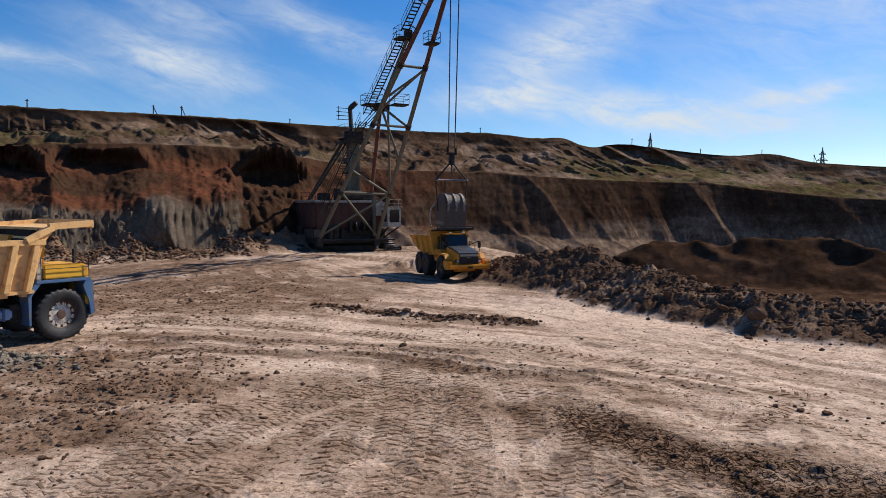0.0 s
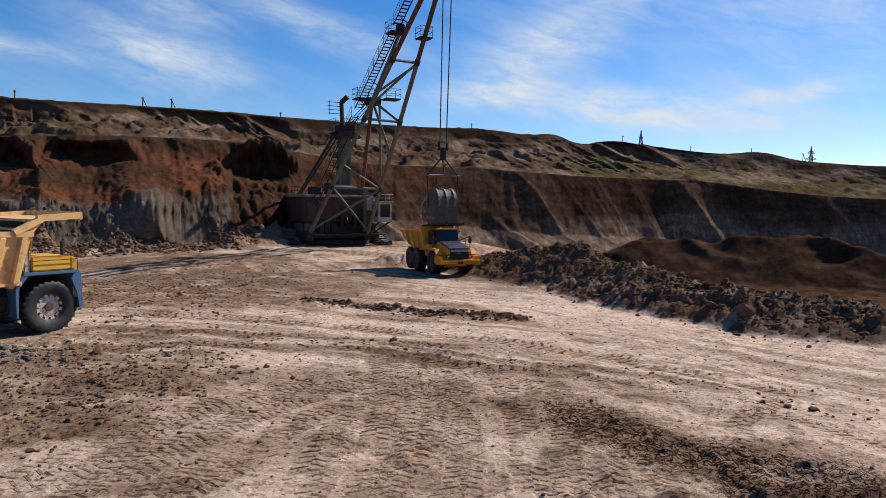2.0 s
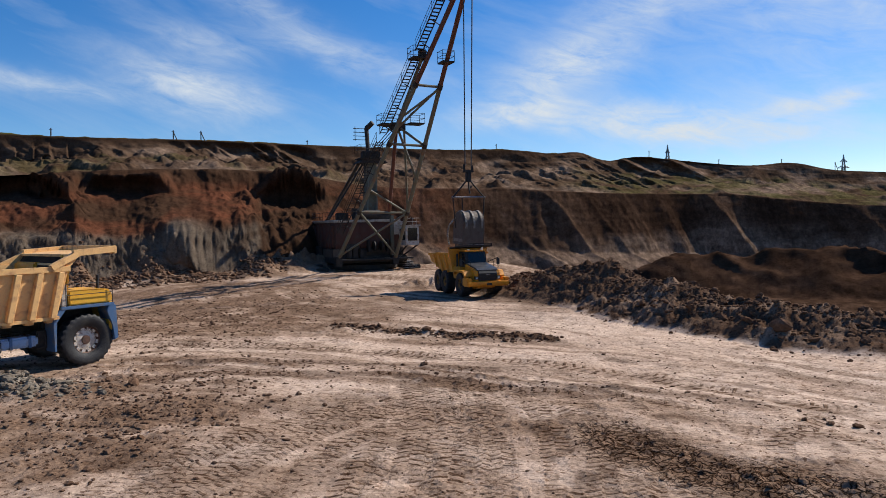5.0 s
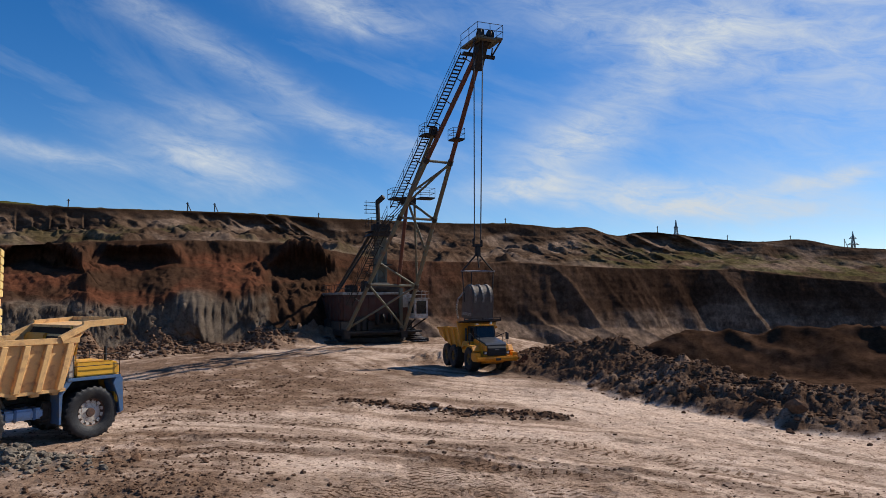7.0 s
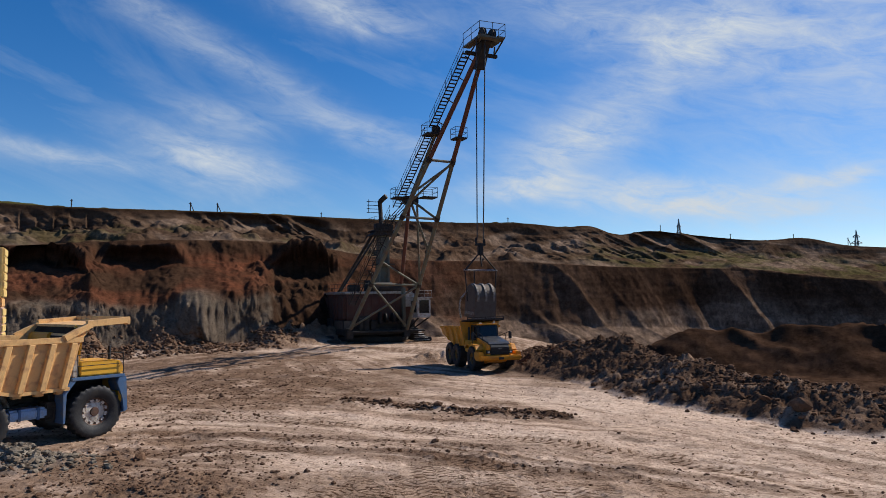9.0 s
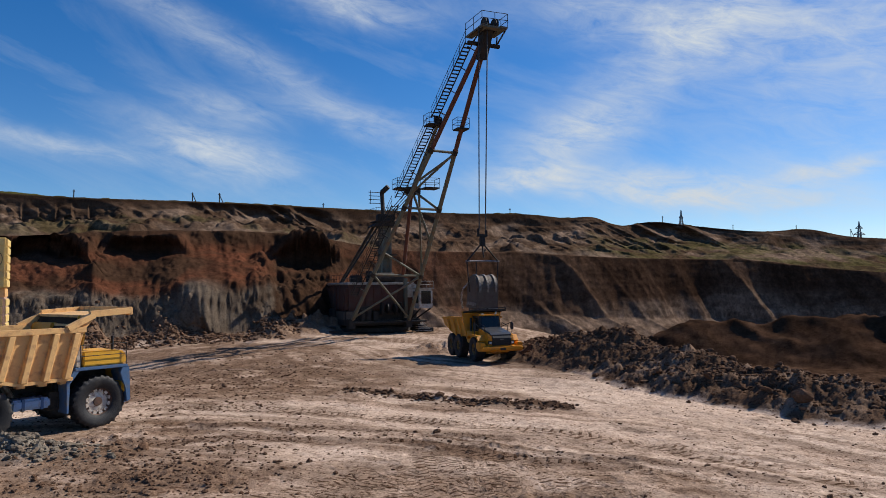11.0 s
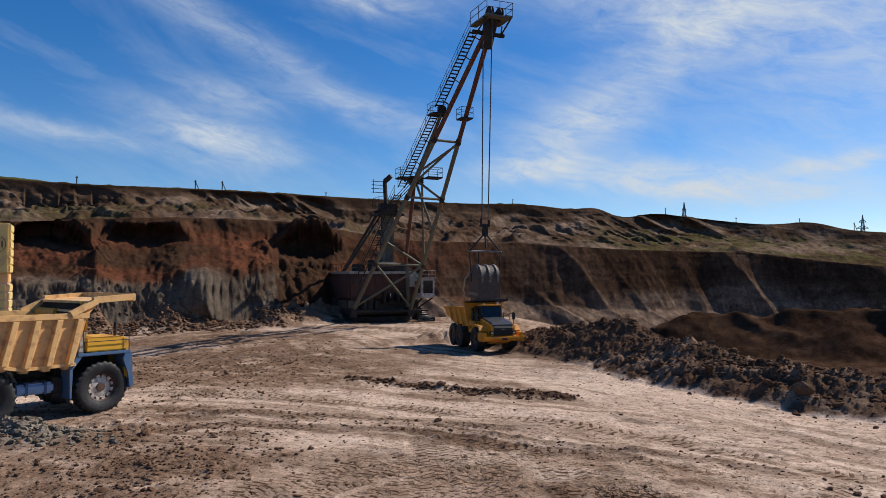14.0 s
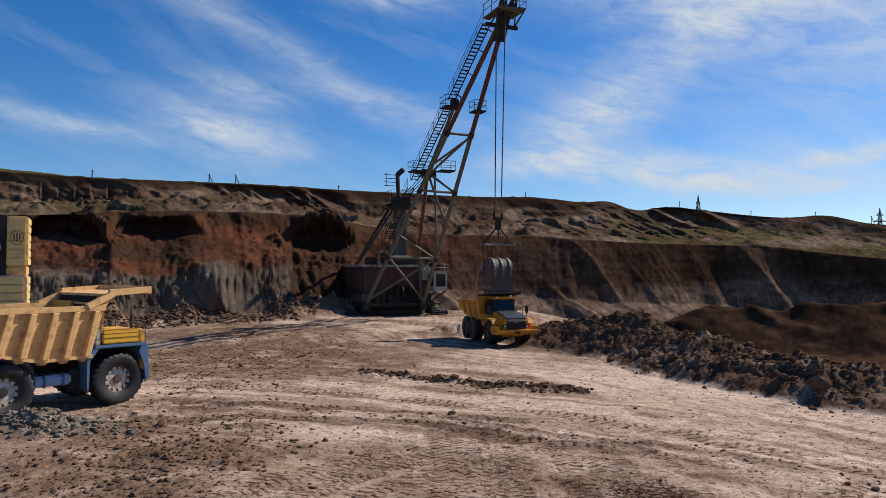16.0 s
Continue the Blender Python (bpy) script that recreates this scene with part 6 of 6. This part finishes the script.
def build_pole(bearing, h, twin=False, label="thin weathered wooden pole on the quarry rim"):
    x, y, z = rim_point(bearing)
    t = thing("utility_pole", pose(x, y, z - 0.2, 0, 0, -bearing), label, "pole", "poles along the rim")
    part("shaft", tubes(0.075, ((0, 0, 0), (0.03, 0, h)), n=8), WOOD, t)
    if twin:
        part("stay_leg", tubes(0.065, ((0.75, 0, 0), (0.05, 0, h * 0.85)), n=8), WOOD, t)
    part("crossarm", boxes((-0.2, 0.2, -0.05, 0.05, h - 0.25, h - 0.17)), WOOD, t)
    return t


for b, h, tw in ((-30.4, 1.5, False), (-22.2, 1.9, True), (-20.2, 1.9, True), (-12.1, 1.4, False), (3.25, 1.4, False), (15.3, 1.9, False), (20.4, 1.5, False), (24.7, 1.3, False), (28.15, 2.3, True)):
    build_pole(b, h, tw)


def build_pylon(bearing, r, top_z, arms):
    x, y = r * math.sin(radians(bearing)), r * math.cos(radians(bearing))
    base_z = ground_z(x, y) - 0.2
    h = top_z - base_z
    t = thing("power_pylon", pose(x, y, base_z, 0, 0, -bearing + 20), "grey lattice power pylon beyond the quarry rim", "pylon", "pylons on the plateau")
    w0, w1 = h * 0.07, h * 0.022
    for sx in (-1, 1):
        for sy in (-1, 1):
            part("leg", tubes(h * 0.008, ((sx * w0, sy * w0, 0), (sx * w1, sy * w1, h * 0.78)), ((sx * w1, sy * w1, h * 0.78), (0, 0, h)), n=4), PYLON, t)
    bm = bmesh.new()
    for i in range(7):
        k0, k1 = i / 7, (i + 1) / 7
        a, b = (w0 + (w1 - w0) * k0), (w0 + (w1 - w0) * k1)
        z0, z1 = h * 0.78 * k0, h * 0.78 * k1
        for s in (-1, 1):
            tube(bm, (-a, s * a, z0), (b, s * b, z1), h * 0.005, n=4)
            tube(bm, (s * a, a, z0), (s * b, -b, z1), h * 0.005, n=4)
    part("lacing", bm, PYLON, t)
    for k, w in ((0.62, 0.10 * arms), (0.74, 0.13 * arms), (0.86, 0.08 * arms)):
        part("crossarm", tubes(h * 0.007, ((-h * w, 0, h * k), (h * w, 0, h * k)), ((-h * w, 0, h * k), (0, 0, h * (k + 0.06))), ((h * w, 0, h * k), (0, 0, h * (k + 0.06))), n=4), PYLON, t)
    return t


build_pylon(16.68, 330, 5.3 + 330 * 0.1038, 0.45)
build_pylon(28.67, 380, 5.3 + 380 * 0.078, 0.8)


# ---- loose clods and stones ----
def stone_mesh(name, seed, flat, mat):
    bm = bmesh.new()
    bmesh.ops.create_icosphere(bm, subdivisions=2, radius=1)
    for v in bm.verts:
        p = v.co.copy()
        k = 1 + 0.38 * noise.noise(p * 1.3 + Vector((seed * 7.1, 0, 0))) + 0.2 * noise.noise(p * 3.1 + Vector((0, seed * 3.3, 0)))
        q = p * k
        q = Vector([round(c * 2.6) / 2.6 * 0.45 + c * 0.55 for c in q])
        v.co = Vector((q.x, q.y * 0.85, q.z * flat))
    me = bpy.data.meshes.new(name)
    bm.to_mesh(me)
    bm.free()
    me.materials.append(mat)
    return me


CLODS = [stone_mesh("clod", k, 0.72, STONE) for k in range(6)]
RUBBLE = [stone_mesh("stone", k + 20, 0.7, GREYSTONE if k % 2 else BROWNSTONE) for k in range(6)]
rng = np.random.default_rng(7)


def along_line(line, n, spread):
    """n random places beside a polyline."""
    k = rng.uniform(0, len(line) - 1, n)
    i = k.astype(int)
    f = k - i
    p = np.array(line, float)
    q = p[i] * (1 - f[:, None]) + p[i + 1] * f[:, None]
    return q + rng.normal(0, spread, (n, 2))


def scatter(places, sizes, meshes, name, label, group):
    zs = terrain(places[:, 0].copy(), places[:, 1].copy())[0]
    for (x, y), z, s in zip(places, zs, sizes):
        ob = new(name, meshes[rng.integers(len(meshes))])
        ob.matrix_world = pose(x, y, z + 0.18 * s, *rng.uniform(-25, 25, 2), rng.uniform(0, 360)) @ Matrix.Diagonal((s, s * rng.uniform(0.7, 1.1), s * rng.uniform(0.7, 1.0), 1))
        tagged(ob, label, "earth clod" if name == "earth_clod" else "stone", group)


def gravel(places, sizes, mat, name, label):
    """Countless crumbs in one mesh of low-poly lumps."""
    base = bmesh.new()
    bmesh.ops.create_icosphere(base, subdivisions=1, radius=1)
    v0 = np.array([v.co[:] for v in base.verts])
    f0 = np.array([[v.index for v in f.verts] for f in base.faces])
    base.free()
    zs = terrain(places[:, 0].copy(), places[:, 1].copy())[0]
    n = len(places)
    jit = 1 + 0.35 * rng.uniform(-1, 1, (n, len(v0), 1))
    sc = sizes[:, None, None] * np.stack([rng.uniform(0.8, 1.3, n), rng.uniform(0.7, 1.1, n), rng.uniform(0.5, 0.85, n)], -1)[:, None, :]
    co = v0[None] * jit * sc + np.stack([places[:, 0], places[:, 1], zs + 0.2 * sizes], -1)[:, None, :]
    fa = (f0[None] + (np.arange(n) * len(v0))[:, None, None]).reshape(-1, 3)
    me = bpy.data.meshes.new(name)
    me.from_pydata(co.reshape(-1, 3), [], fa)
    me.materials.append(mat)
    return tagged(new(name, me), label, "gravel", kind="stuff")


scatter(along_line(WINDROW, 45, 0.4), rng.uniform(0.05, 0.13, 45), CLODS, "earth_clod", "dark brown earth clod in a low windrow", "clods of the windrow")
heap_at = along_line(HEAP[:-1], 130, 1.5)
scatter(heap_at, rng.uniform(0.08, 0.24, 130), CLODS, "earth_clod", "broken dark earth clod on the dumped heap", "clods of the heap")
scatter(np.array([(13.6, 29.6), (12.2, 32.6), (16.0, 27.6), (10.4, 36.9), (14.6, 28.6)]), np.array([0.5, 0.34, 0.32, 0.3, 0.28]), CLODS, "earth_clod", "large pale-brown earth block at the foot of the heap", "blocks at the heap")
scatter(along_line(ARC, 24, 0.35), rng.uniform(0.03, 0.06, 24), CLODS, "earth_clod", "small dark earth clod beside the haul track", "clods of the track edge")
scatter(np.array([(-9.2, 17.0), (-10.9, 22.9), (-1.3, 25.6), (9.5, 17.9), (10.1, 17.7), (9.0, 18.2), (-8.3, 16.1), (-12.0, 23.4)]), np.array([0.17, 0.24, 0.2, 0.12, 0.15, 0.1, 0.15, 0.2]), CLODS, "earth_clod", "single dark clod lying on the floor", "single clods")
pl = np.stack([rng.normal(-15.1, 1.1, 60), rng.normal(22.2, 0.5, 60)], -1)
scatter(pl, rng.uniform(0.07, 0.2, 60), RUBBLE, "rubble_stone", "pale grey angular stone in a rubble heap", "stones of the rubble heap")

cr = np.concatenate([along_line(WINDROW, 500, 0.5), along_line(HEAP, 5200, 1.7), along_line(ARC, 180, 0.45), along_line(SLABS, 60, 0.8)])
cs = np.abs(rng.normal(0.0, 0.055, len(cr))) + 0.02
cs[-240:] *= 0.5
gravel(cr, cs, STONE, "earth_crumbs", "loose dark earth crumbs round the heaps")
cl = np.concatenate([np.stack([rng.normal(-15.5, 4.5, 2600), rng.normal(40, 8, 2600)], -1), np.stack([rng.normal(-9.6, 2.4, 1500), rng.normal(19, 3.2, 1500)], -1), np.stack([rng.uniform(-14, 16, 2500), rng.uniform(11, 46, 2500)], -1)])
sz = np.abs(rng.normal(0.0, 0.018, len(cl))) + 0.006
sz[:4100] *= 1.9
gravel(cl, sz, STONE, "floor_crumbs", "small brown crumbs scattered over the floor")
ta = rng.uniform(-36, -14, 2200)
tr = by_bearing(TOE_R, ta) + rng.normal(-2.2, 1.3, 2200)
gravel(np.stack([tr * np.sin(np.radians(ta)), tr * np.cos(np.radians(ta))], -1), np.abs(rng.normal(0.0, 0.12, 2200)) + 0.03, STONE, "talus_stones", "grey-brown broken rock at the foot of the face")
rb = np.stack([rng.normal(-15.1, 1.3, 700), rng.normal(22.2, 0.6, 700)], -1)
gravel(rb, np.abs(rng.normal(0.05, 0.04, 700)) + 0.02, GREYSTONE, "rubble_gravel", "pale grey gravel of the rubble heap")
